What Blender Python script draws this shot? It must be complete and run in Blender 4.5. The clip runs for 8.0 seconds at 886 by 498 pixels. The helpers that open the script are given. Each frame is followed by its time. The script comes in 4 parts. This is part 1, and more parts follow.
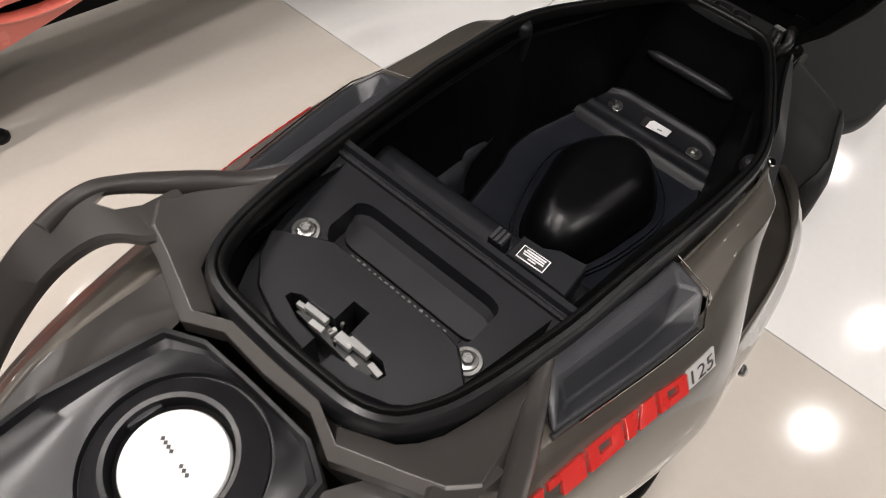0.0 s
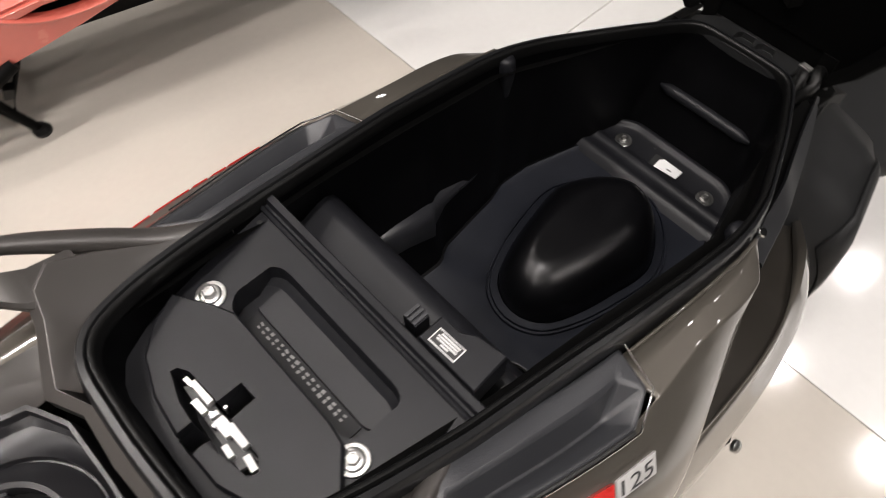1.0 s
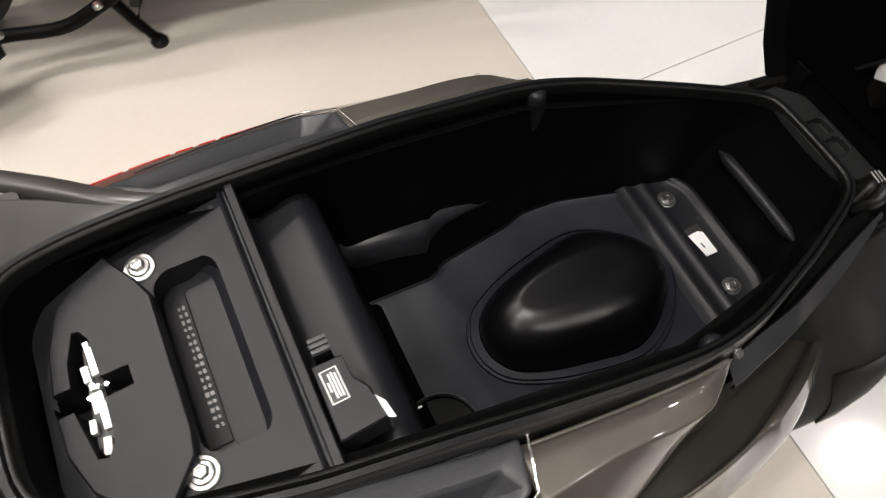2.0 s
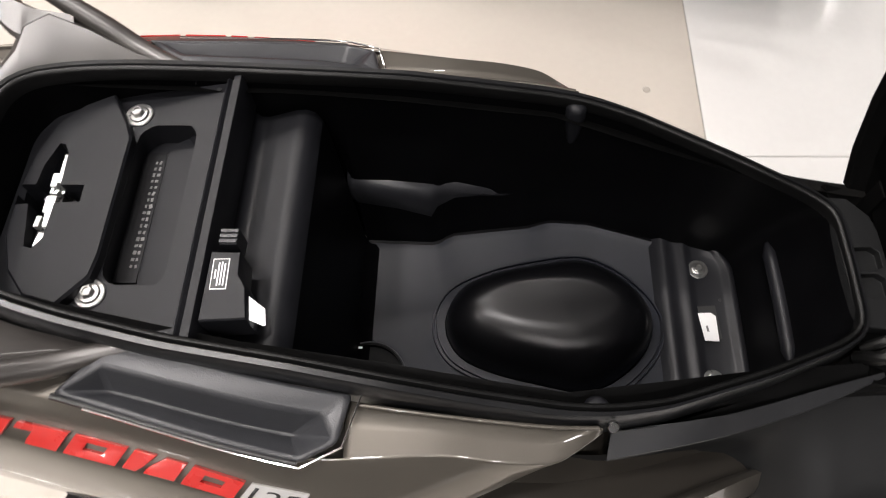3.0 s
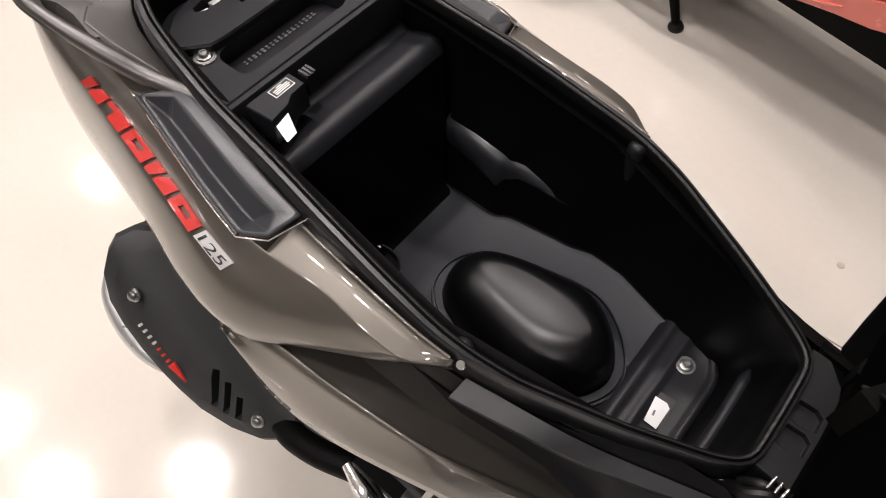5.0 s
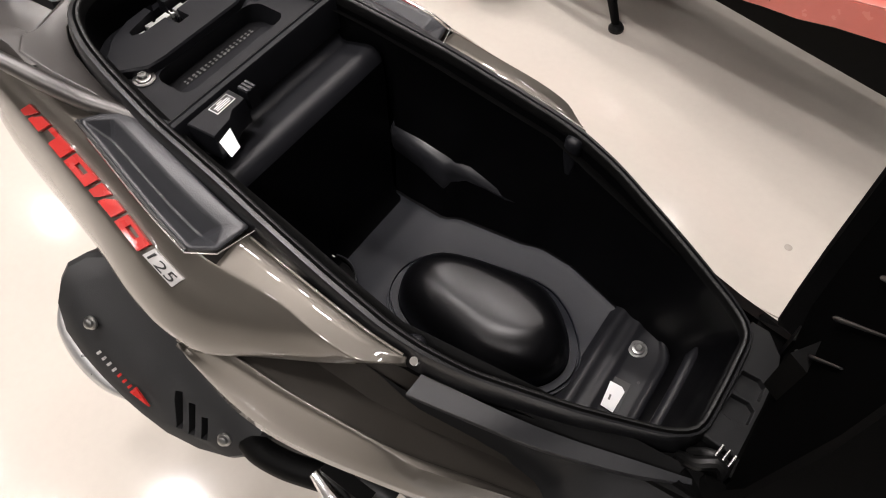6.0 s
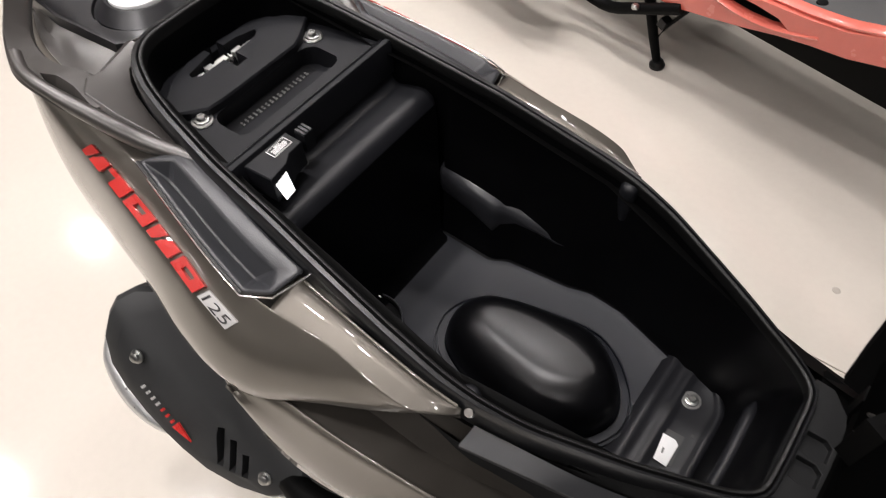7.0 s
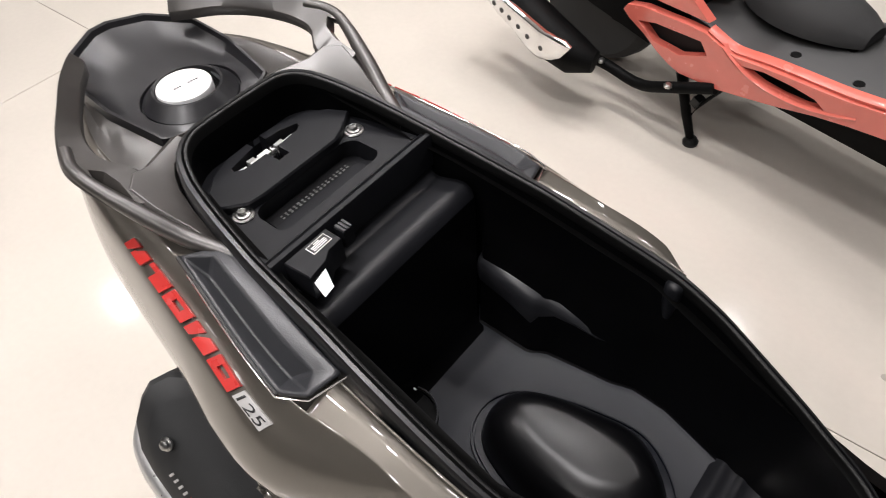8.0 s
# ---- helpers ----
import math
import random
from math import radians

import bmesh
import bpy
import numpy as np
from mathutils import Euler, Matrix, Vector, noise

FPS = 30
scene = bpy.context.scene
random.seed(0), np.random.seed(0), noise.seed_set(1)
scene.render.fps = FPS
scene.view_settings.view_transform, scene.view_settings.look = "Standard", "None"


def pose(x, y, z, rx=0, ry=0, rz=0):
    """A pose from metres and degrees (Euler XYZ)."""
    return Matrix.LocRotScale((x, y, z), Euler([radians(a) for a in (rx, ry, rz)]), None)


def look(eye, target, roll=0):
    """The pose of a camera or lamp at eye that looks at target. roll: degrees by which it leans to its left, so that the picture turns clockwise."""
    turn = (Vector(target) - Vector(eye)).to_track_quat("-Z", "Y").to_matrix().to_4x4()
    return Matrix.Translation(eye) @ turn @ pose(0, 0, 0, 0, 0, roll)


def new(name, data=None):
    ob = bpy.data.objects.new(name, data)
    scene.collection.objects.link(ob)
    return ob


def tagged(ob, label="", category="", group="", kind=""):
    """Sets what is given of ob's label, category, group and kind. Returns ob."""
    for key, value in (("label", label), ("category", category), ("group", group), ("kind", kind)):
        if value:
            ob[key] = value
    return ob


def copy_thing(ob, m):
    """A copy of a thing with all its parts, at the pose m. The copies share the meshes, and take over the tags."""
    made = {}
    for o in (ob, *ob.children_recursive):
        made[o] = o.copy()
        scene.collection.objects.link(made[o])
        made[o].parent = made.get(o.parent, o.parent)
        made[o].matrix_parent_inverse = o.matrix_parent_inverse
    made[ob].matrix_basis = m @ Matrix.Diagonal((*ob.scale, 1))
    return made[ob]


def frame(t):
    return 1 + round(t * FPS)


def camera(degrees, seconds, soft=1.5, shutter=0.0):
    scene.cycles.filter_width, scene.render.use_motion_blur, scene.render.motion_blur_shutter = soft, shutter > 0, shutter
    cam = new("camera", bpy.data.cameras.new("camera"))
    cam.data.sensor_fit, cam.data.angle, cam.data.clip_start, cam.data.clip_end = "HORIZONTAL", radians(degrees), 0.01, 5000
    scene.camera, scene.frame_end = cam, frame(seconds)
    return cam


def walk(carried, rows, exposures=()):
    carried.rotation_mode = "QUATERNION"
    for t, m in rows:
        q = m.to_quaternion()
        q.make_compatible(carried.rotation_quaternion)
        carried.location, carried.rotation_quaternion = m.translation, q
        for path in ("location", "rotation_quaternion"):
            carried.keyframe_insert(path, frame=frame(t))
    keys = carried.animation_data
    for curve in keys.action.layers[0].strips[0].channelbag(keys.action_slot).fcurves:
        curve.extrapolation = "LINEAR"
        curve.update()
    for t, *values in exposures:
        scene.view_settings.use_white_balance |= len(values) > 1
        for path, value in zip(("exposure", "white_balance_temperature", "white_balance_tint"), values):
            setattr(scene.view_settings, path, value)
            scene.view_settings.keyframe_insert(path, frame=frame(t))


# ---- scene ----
cam = camera(64.2, 8.0, soft=1.0, shutter=0.4)
PATH = [
    (0, (-0.359, -0.163, 1.158), (0.5, 0.466, -0.535), 5.5),
    (0.5, (-0.317, -0.166, 1.155), (0.539, 0.47, -0.536), 3.3),
    (1, (-0.23, -0.188, 1.154), (0.455, 0.567, -0.566), -1.1),
    (1.5, (-0.157, -0.213, 1.153), (0.369, 0.622, -0.587), -0.1),
    (1.6, (-0.152, -0.208, 1.157), (0.358, 0.637, -0.582), -0.7),
    (2.8, (0.04, -0.238, 1.153), (0.023, 0.637, -0.645), -4.6),
    (3, (0.059, -0.253, 1.162), (-0.043, 0.652, -0.619), -5.2),
    (3.5, (0.096, -0.281, 1.153), (-0.079, 0.706, -0.577), -4.2),
    (4, (0.22, -0.313, 1.144), (-0.363, 0.589, -0.543), 1.9),
    (4.5, (0.265, -0.307, 1.162), (-0.474, 0.49, -0.517), -2.5),
    (6, (0.31, -0.312, 1.178), (-0.362, 0.582, -0.48), -2.5),
    (6.5, (0.3, -0.31, 1.181), (-0.378, 0.614, -0.459), -2.9),
    (7, (0.281, -0.311, 1.183), (-0.488, 0.589, -0.429), -4.3),
    (7.5, (0.264, -0.297, 1.188), (-0.581, 0.687, -0.334), -5.2),
    (8, (0.253, -0.292, 1.195), (-0.655, 0.672, -0.304), -5.8),
]
walk(cam, [(t, look(eye, target, roll)) for t, eye, target, roll in PATH],
     exposures=[(0.0, -0.46, 6500, 12), (1.0, -0.28, 6500, 12), (1.5, -0.22, 6500, 10), (3.0, -0.13, 6400, 12), (4.5, -0.20, 6500, 15), (6.0, -0.20, 6450, 14), (8.0, -0.22, 6250, 12)])

# ---- light: a closed showroom lit by round ceiling panels ----
LAMP_STRENGTH = 45.0
BEAM_WATTS = 7.2
CEILING = 3.0
world = bpy.data.worlds.new("world")
scene.world = world
world.use_nodes = True
world.node_tree.nodes["Background"].inputs[0].default_value = (0.75, 0.8, 0.9, 1)
world.node_tree.nodes["Background"].inputs[1].default_value = 0.05


# ---- materials ----
def material(name, colour, rough=0.5, metal=0.0, coat=0.0, vary=0.15, scale=30.0, bump=0.0, grain=900.0,
             rough_vary=0.08, flake=0.0, spec=0.5, coat_rough=0.03):
    """A procedural surface: colour and gloss vary at two scales, with a fine relief."""
    m = bpy.data.materials.new(name)
    m.use_nodes = True
    nt = m.node_tree
    b = nt.nodes["Principled BSDF"]
    co = nt.nodes.new("ShaderNodeTexCoord")
    n1 = nt.nodes.new("ShaderNodeTexNoise")
    n1.inputs["Scale"].default_value = scale
    n1.inputs["Detail"].default_value = 6
    n2 = nt.nodes.new("ShaderNodeTexNoise")
    n2.inputs["Scale"].default_value = grain
    n2.inputs["Detail"].default_value = 2
    nt.links.new(co.outputs["Object"], n1.inputs["Vector"])
    nt.links.new(co.outputs["Object"], n2.inputs["Vector"])
    add = nt.nodes.new("ShaderNodeMath")
    add.operation = "MULTIPLY_ADD"
    add.inputs[1].default_value = 0.35 + flake
    nt.links.new(n2.outputs["Fac"], add.inputs[0])
    nt.links.new(n1.outputs["Fac"], add.inputs[2])
    ramp = nt.nodes.new("ShaderNodeMapRange")
    ramp.inputs["From Min"].default_value = 0.35
    ramp.inputs["From Max"].default_value = 1.0
    ramp.inputs["To Min"].default_value = 1 - vary
    ramp.inputs["To Max"].default_value = 1 + vary
    nt.links.new(add.outputs[0], ramp.inputs["Value"])
    mul = nt.nodes.new("ShaderNodeVectorMath")
    mul.operation = "SCALE"
    mul.inputs[0].default_value = colour
    nt.links.new(ramp.outputs[0], mul.inputs["Scale"])
    nt.links.new(mul.outputs[0], b.inputs["Base Color"])
    rr = nt.nodes.new("ShaderNodeMapRange")
    rr.inputs["To Min"].default_value = max(0.0, rough - rough_vary)
    rr.inputs["To Max"].default_value = rough + rough_vary
    nt.links.new(n1.outputs["Fac"], rr.inputs["Value"])
    nt.links.new(rr.outputs[0], b.inputs["Roughness"])
    b.inputs["Metallic"].default_value = metal
    b.inputs["Specular IOR Level"].default_value = spec
    b.inputs["Coat Weight"].default_value = coat
    b.inputs["Coat Roughness"].default_value = coat_rough
    if bump:
        bp = nt.nodes.new("ShaderNodeBump")
        bp.inputs["Strength"].default_value = bump
        bp.inputs["Distance"].default_value = 0.0004
        nt.links.new(n2.outputs["Fac"], bp.inputs["Height"])
        nt.links.new(bp.outputs[0], b.inputs["Normal"])
    return m


def glow(name, colour, strength):
    m = bpy.data.materials.new(name)
    m.use_nodes = True
    b = m.node_tree.nodes["Principled BSDF"]
    b.inputs["Base Color"].default_value = (0.8, 0.8, 0.8, 1)
    b.inputs["Emission Color"].default_value = (*colour, 1)
    b.inputs["Emission Strength"].default_value = strength
    return m


# Bucket and step walls: their shade is put into this blacker colour.
LINER = material("shaded_black_plastic", (0.0020, 0.0020, 0.0024), 0.42, bump=0.2, vary=0.25, spec=0.10, rough_vary=0.03)
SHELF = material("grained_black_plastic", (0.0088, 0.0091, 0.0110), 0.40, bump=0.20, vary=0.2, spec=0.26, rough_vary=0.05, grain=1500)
# Floor of the same moulding; light and blue sheen put into its colour.
BASIN = material("lit_blue_grey_plastic", (0.0075, 0.0088, 0.0132), 0.42, bump=0.25, vary=0.2, spec=0.22, rough_vary=0.05, grain=1500)
LATCH = material("bright_latch_steel", (0.56, 0.56, 0.55), 0.30, metal=0.7, vary=0.10, scale=60)
RUBBER = material("black_rubber", (0.004, 0.004, 0.004), 0.42, bump=0.25, spec=0.35)
TRIM = material("dark_grey_plastic", (0.030, 0.031, 0.0345), 0.35, bump=0.4, vary=0.15, rough_vary=0.04)
TAIL = material("satin_black_plastic", (0.014, 0.0138, 0.0155), 0.31, bump=0.08, spec=0.5, rough_vary=0.03, vary=0.12)
HUMP = material("smooth_black_plastic", (0.0022, 0.0022, 0.0027), 0.30, bump=0.06, vary=0.2, spec=0.30, rough_vary=0.03)
BRONZE = material("bronze_metallic_paint", (0.114, 0.103, 0.088), 0.43, metal=0.66, coat=1.0, vary=0.05, grain=1600, flake=0.10, rough_vary=0.02, coat_rough=0.02)
RAIL = material("matt_bronze_paint", (0.054, 0.0490, 0.0455), 0.34, metal=0.25, vary=0.10, grain=2500, rough_vary=0.04, spec=1.0)
RIM = material("black_rim_plastic", (0.0085, 0.0087, 0.0095), 0.30, bump=0.15, spec=0.45, rough_vary=0.04)
# Bronze paint with the recess's shade put into its colour.
RECESS = material("shaded_bronze_gloss", (0.036, 0.032, 0.0272), 0.30, metal=0.35, vary=0.1, spec=0.5, rough_vary=0.03)
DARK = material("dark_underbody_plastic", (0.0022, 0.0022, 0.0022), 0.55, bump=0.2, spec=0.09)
FRONT = material("front_grey_plastic", (0.0120, 0.0123, 0.0127), 0.55, bump=0.2, spec=0.2, rough_vary=0.03)
# Lighter than the wall's plastic: the light on the arm is in its colour.
ARM = material("lit_arm_plastic", (0.020, 0.0205, 0.0235), 0.36, bump=0.15, spec=0.5, vary=0.2)
STRIP = material("grey_trim_plastic", (0.0165, 0.0170, 0.0187), 0.42, bump=0.12, vary=0.1, rough_vary=0.03, spec=0.4)
RED = material("red_emblem_plastic", (0.46, 0.024, 0.020), 0.28, coat=0.6, vary=0.10)
WHITE = material("white_plate", (0.82, 0.82, 0.82), 0.3, vary=0.06)
BADGE = material("silver_badge", (0.52, 0.51, 0.50), 0.30, metal=0.25, vary=0.06)
# For print, and for holes and slots where black stands in for shade.
INK_SHADE = material("black_print_and_shade", (0.02, 0.02, 0.02), 0.4)
CHROME = material("chrome", (0.80, 0.80, 0.80), 0.10, metal=1.0, vary=0.06)
STEEL = material("zinc_steel", (0.40, 0.40, 0.39), 0.30, metal=1.0, vary=0.25, scale=200)
CAP = material("silver_white_cap_paint", (0.82, 0.82, 0.82), 0.35, vary=0.03)
LENS = glow("lit_lamp_lens", (1.0, 0.98, 0.95), 1.2)
STAMPED = material("black_enamelled_steel", (0.006, 0.006, 0.007), 0.50, spec=0.22, bump=0.3, vary=0.2, scale=80)
STAMP = material("stamped_metal", (0.16, 0.16, 0.155), 0.40, metal=0.4)
SHIELD = material("charcoal_heat_shield", (0.017, 0.0175, 0.018), 0.48, bump=0.3, spec=0.4)
SEATBASE = material("matt_seat_base_plastic", (0.0022, 0.0022, 0.0022), 0.95, bump=0.3, spec=0.0)
TYRE = material("tyre_rubber", (0.02, 0.02, 0.02), 0.8, bump=0.4)
VINYL = material("black_seat_vinyl", (0.0025, 0.0025, 0.0025), 0.9, bump=0.5, grain=500, spec=0.02)
CORAL = material("coral_red_paint", (0.66, 0.150, 0.112), 0.25, coat=1.0, vary=0.06)
MAT = material("grey_floorboard_mat", (0.030, 0.030, 0.030), 0.5, bump=0.5, grain=300)
TILE = material("beige_vitrified_tile", (0.520, 0.482, 0.428), 0.11, vary=0.06, scale=2.2, grain=60, rough_vary=0.04)
TILE_WHITE = material("white_vitrified_tile", (0.73, 0.72, 0.70), 0.10, vary=0.05, scale=2.2, grain=60, rough_vary=0.04)
GROUT = material("tile_grout", (0.35, 0.32, 0.28), 0.8)
WALL = material("painted_wall", (0.36, 0.355, 0.35), 0.7, vary=0.04, scale=1.5)
WALL_DARK = material("wall_absorber_charcoal", (0.030, 0.030, 0.031), 0.7, vary=0.06, scale=1.5)
CEIL = material("ceiling_absorber_dark", (0.030, 0.030, 0.032), 0.8, vary=0.06, scale=1.5)
CEIL_REFLECTOR = material("ceiling_reflector_white", (0.66, 0.655, 0.645), 0.8, vary=0.05, scale=1.5)
LAMP = glow("lamp_diffuser", (1.0, 0.95, 0.905), LAMP_STRENGTH)


# ---- mesh helpers ----
def link_mesh(name, bm, mat, parent=None, label="", angle=35.0):
    me = bpy.data.meshes.new(name)
    bmesh.ops.remove_doubles(bm, verts=bm.verts, dist=1e-6)
    bmesh.ops.recalc_face_normals(bm, faces=bm.faces)
    bm.to_mesh(me)
    bm.free()
    me.materials.append(mat)
    me.shade_smooth()
    me.set_sharp_from_angle(angle=radians(angle))
    ob = new(name, me)
    ob.parent = parent
    return tagged(ob, label=label)


def part(name, bm, mat, parent, label="", angle=35.0):
    """Links a bmesh as one mesh object under a thing or a part."""
    return link_mesh(name, bm, mat, parent, label, angle)


def thing(name, label, category, group="", at=(0, 0, 0)):
    ob = new(name)
    ob.empty_display_size = 0.05
    ob.location = at
    return tagged(ob, label, category, group)


def solid(ob, thickness, offset=-1.0):
    m = ob.modifiers.new("thickness", "SOLIDIFY")
    m.thickness, m.offset = thickness, offset
    return ob


def rounded(ob, width, segments=2, angle=40):
    m = ob.modifiers.new("rounding", "BEVEL")
    m.width, m.segments, m.limit_method, m.angle_limit = width, segments, "ANGLE", radians(angle)
    return ob


def smooth_line(pts, n):
    """n points of a Catmull-Rom curve through pts."""
    p = np.array(pts, float)
    q = np.vstack([2 * p[0] - p[1], p, 2 * p[-1] - p[-2]])
    out = []
    for u in np.linspace(0, len(p) - 1, n):
        i = min(int(u), len(p) - 2)
        f = u - i
        a, b, c, d = q[i], q[i + 1], q[i + 2], q[i + 3]
        out.append(0.5 * (2 * b + (c - a) * f + (2 * a - 5 * b + 4 * c - d) * f * f + (3 * b - a - 3 * c + d) * f ** 3))
    return np.array(out)


def sheet(rows, closed_u=False, closed_v=False, bm=None):
    bm = bm or bmesh.new()
    vs = [[bm.verts.new(tuple(p)) for p in r] for r in rows]
    nu, nv = len(vs), len(vs[0])
    for i in range(nu if closed_u else nu - 1):
        for j in range(nv if closed_v else nv - 1):
            bm.faces.new((vs[i][j], vs[(i + 1) % nu][j], vs[(i + 1) % nu][(j + 1) % nv], vs[i][(j + 1) % nv]))
    return bm


def capped(rows, bm=None):
    """Closed rings of points, joined and closed at both ends."""
    bm = bm or bmesh.new()
    vs = [[bm.verts.new(tuple(p)) for p in r] for r in rows]
    n = len(vs[0])
    for a, b in zip(vs, vs[1:]):
        for j in range(n):
            bm.faces.new((a[j], b[j], b[(j + 1) % n], a[(j + 1) % n]))
    bm.faces.new(vs[0][::-1])
    bm.faces.new(vs[-1])
    return bm


def block(lo, hi, bm=None, m=None):
    """A box between two corners."""
    (x0, y0, z0), (x1, y1, z1) = lo, hi
    ring = lambda z: [(x0, y0, z), (x1, y0, z), (x1, y1, z), (x0, y1, z)]
    rows = [ring(z0), ring(z1)]
    if m is not None:
        rows = [[m @ Vector(p) for p in r] for r in rows]
    return capped(rows, bm)


def prism(outline, z0, z1, bm=None, m=None, inset=0.0):
    """A plate with the given outline, its top edge drawn in by inset."""
    c = np.mean(np.array(outline, float), axis=0)
    rows = [[(x, y, z0) for x, y in outline], [(x, y, z1 - inset) for x, y in outline]]
    if inset:
        top = []
        for x, y in outline:
            d = np.array([x, y]) - c
            d = d * (1 - inset / max(1e-6, np.linalg.norm(d)))
            top.append((c[0] + d[0], c[1] + d[1], z1))
        rows.append(top)
    if m is not None:
        rows = [[m @ Vector(p) for p in r] for r in rows]
    return capped(rows, bm)


def turned(profile, n=32, m=None, bm=None):
    """A body of revolution about z from (radius, height) pairs."""
    rows = []
    for r, z in profile:
        r = max(r, 1e-5)
        row = [Vector((r * math.cos(2 * math.pi * k / n), r * math.sin(2 * math.pi * k / n), z)) for k in range(n)]
        rows.append([m @ p for p in row] if m is not None else row)
    return capped(rows, bm)


def tube(pts, radius, n=12, bm=None, flat=1.0):
    """A round or flattened bar along pts; radius may be one number or one for each point."""
    p = [Vector(q) for q in pts]
    rows = []
    for i, q in enumerate(p):
        d = (p[min(i + 1, len(p) - 1)] - p[max(i - 1, 0)]).normalized()
        up = Vector((0, 0, 1)) if abs(d.z) < 0.9 else Vector((1, 0, 0))
        a = d.cross(up).normalized()
        b = a.cross(d).normalized()
        r = radius[i] if isinstance(radius, (list, tuple, np.ndarray)) else radius
        rows.append([q + a * r * math.cos(2 * math.pi * k / n) + b * r * flat * math.sin(2 * math.pi * k / n) for k in range(n)])
    return capped(rows, bm)


def frame_at(origin, x_axis, normal):
    """A pose whose x runs along x_axis and whose z is normal."""
    z = Vector(normal).normalized()
    x = Vector(x_axis)
    x = (x - z * x.dot(z)).normalized()
    y = z.cross(x)
    m = Matrix((x, y, z)).transposed().to_4x4()
    m.translation = Vector(origin)
    return m


def carved(bm, cutters):
    """The mesh of bm less the cutters, as a new bmesh."""
    def temp(b):
        me = bpy.data.meshes.new("temp")
        bmesh.ops.recalc_face_normals(b, faces=b.faces)
        b.to_mesh(me)
        b.free()
        return new("temp", me)
    base = temp(bm)
    cuts = [temp(c) for c in cutters]
    for c in cuts:
        mod = base.modifiers.new("cut", "BOOLEAN")
        mod.operation, mod.object, mod.solver = "DIFFERENCE", c, "EXACT"
    graph = bpy.context.evaluated_depsgraph_get()
    made = bpy.data.meshes.new_from_object(base.evaluated_get(graph))
    out = bmesh.new()
    out.from_mesh(made)
    for o in (base, *cuts):
        me = o.data
        bpy.data.objects.remove(o)
        bpy.data.meshes.remove(me)
    bpy.data.meshes.remove(made)
    return out


def rounded_bm(bm):
    """The same body with its sharp edges taken off."""
    sharp = [e for e in bm.edges if len(e.link_faces) == 2 and e.calc_face_angle(0) > 0.9]
    bmesh.ops.bevel(bm, geom=sharp, offset=0.0005, segments=1, affect="EDGES", clamp_overlap=True)
    return bm


def lettering(text):
    """Flat letters of the built-in font, scaled to fill one unit both ways."""
    curve = bpy.data.curves.new("temp", "FONT")
    curve.body = text
    ob = new("temp", curve)
    made = bpy.data.meshes.new_from_object(ob.evaluated_get(bpy.context.evaluated_depsgraph_get()))
    out = bmesh.new()
    out.from_mesh(made)
    bpy.data.objects.remove(ob)
    bpy.data.curves.remove(curve)
    bpy.data.meshes.remove(made)
    lo = [min(v.co[i] for v in out.verts) for i in (0, 1)]
    hi = [max(v.co[i] for v in out.verts) for i in (0, 1)]
    for v in out.verts:
        v.co = ((v.co.x - lo[0]) / (hi[0] - lo[0]), (v.co.y - lo[1]) / (hi[1] - lo[1]), 0)
    return out


# ---- the room ----
ROOM_X, ROOM_Y = (-6.5, 6.5), (-4.5, 6.0)
JOINT_X, JOINT_Y, PITCH = 0.503, 0.545, 2.4


def build_room():
    floor = tagged(link_mesh("floor", block((ROOM_X[0], ROOM_Y[0], -0.08), (ROOM_X[1], ROOM_Y[1], -0.004)), GROUT),
                   "showroom floor of large polished tiles with thin joints", "floor", kind="structure")
    g = 0.0011
    shared = {}
    i0, i1 = math.floor((ROOM_X[0] - JOINT_X) / PITCH), math.ceil((ROOM_X[1] - JOINT_X) / PITCH)
    j0, j1 = math.floor((ROOM_Y[0] - JOINT_Y) / PITCH), math.ceil((ROOM_Y[1] - JOINT_Y) / PITCH)
    for i in range(i0, i1):
        for j in range(j0, j1):
            mat = TILE_WHITE if i >= 0 else TILE
            if mat.name not in shared:
                b = prism([(g, g), (PITCH - g, g), (PITCH - g, PITCH - g), (g, PITCH - g)], -0.004, 0.0, inset=0.0008)
                me = bpy.data.meshes.new("tile")
                bmesh.ops.recalc_face_normals(b, faces=b.faces)
                b.to_mesh(me)
                b.free()
                me.materials.append(mat)
                shared[mat.name] = me
            t = new("tile", shared[mat.name])
            t.location = (JOINT_X + i * PITCH, JOINT_Y + j * PITCH, 0)
            t.parent = floor
    part("mark", turned([(0, 0.0002), (0.008, 0.0002), (0.007, 0.0008), (0, 0.001)], 14, pose(0.4, 0.709, 0)), GROUT, floor, "small grey mark on the tile")
    for name, lo, hi in (("wall_north", (ROOM_X[0] - .2, ROOM_Y[1], -.08), (ROOM_X[1] + .2, ROOM_Y[1] + .2, CEILING)),
                         ("wall_south", (ROOM_X[0] - .2, ROOM_Y[0] - .2, -.08), (ROOM_X[1] + .2, ROOM_Y[0], CEILING)),
                         ("wall_east", (ROOM_X[1], ROOM_Y[0], -.08), (ROOM_X[1] + .2, ROOM_Y[1], CEILING)),
                         ("wall_west", (ROOM_X[0] - .2, ROOM_Y[0], -.08), (ROOM_X[0], ROOM_Y[1], CEILING))):
        # The unseen south wall is made dark to deepen the side panel's reflections.
        south = name == "wall_south"
        tagged(link_mesh(name, block(lo, hi), WALL_DARK if south else WALL), "unseen showroom wall, made dark to darken the panel's reflections" if south else "plain grey painted showroom wall", "wall", kind="structure")
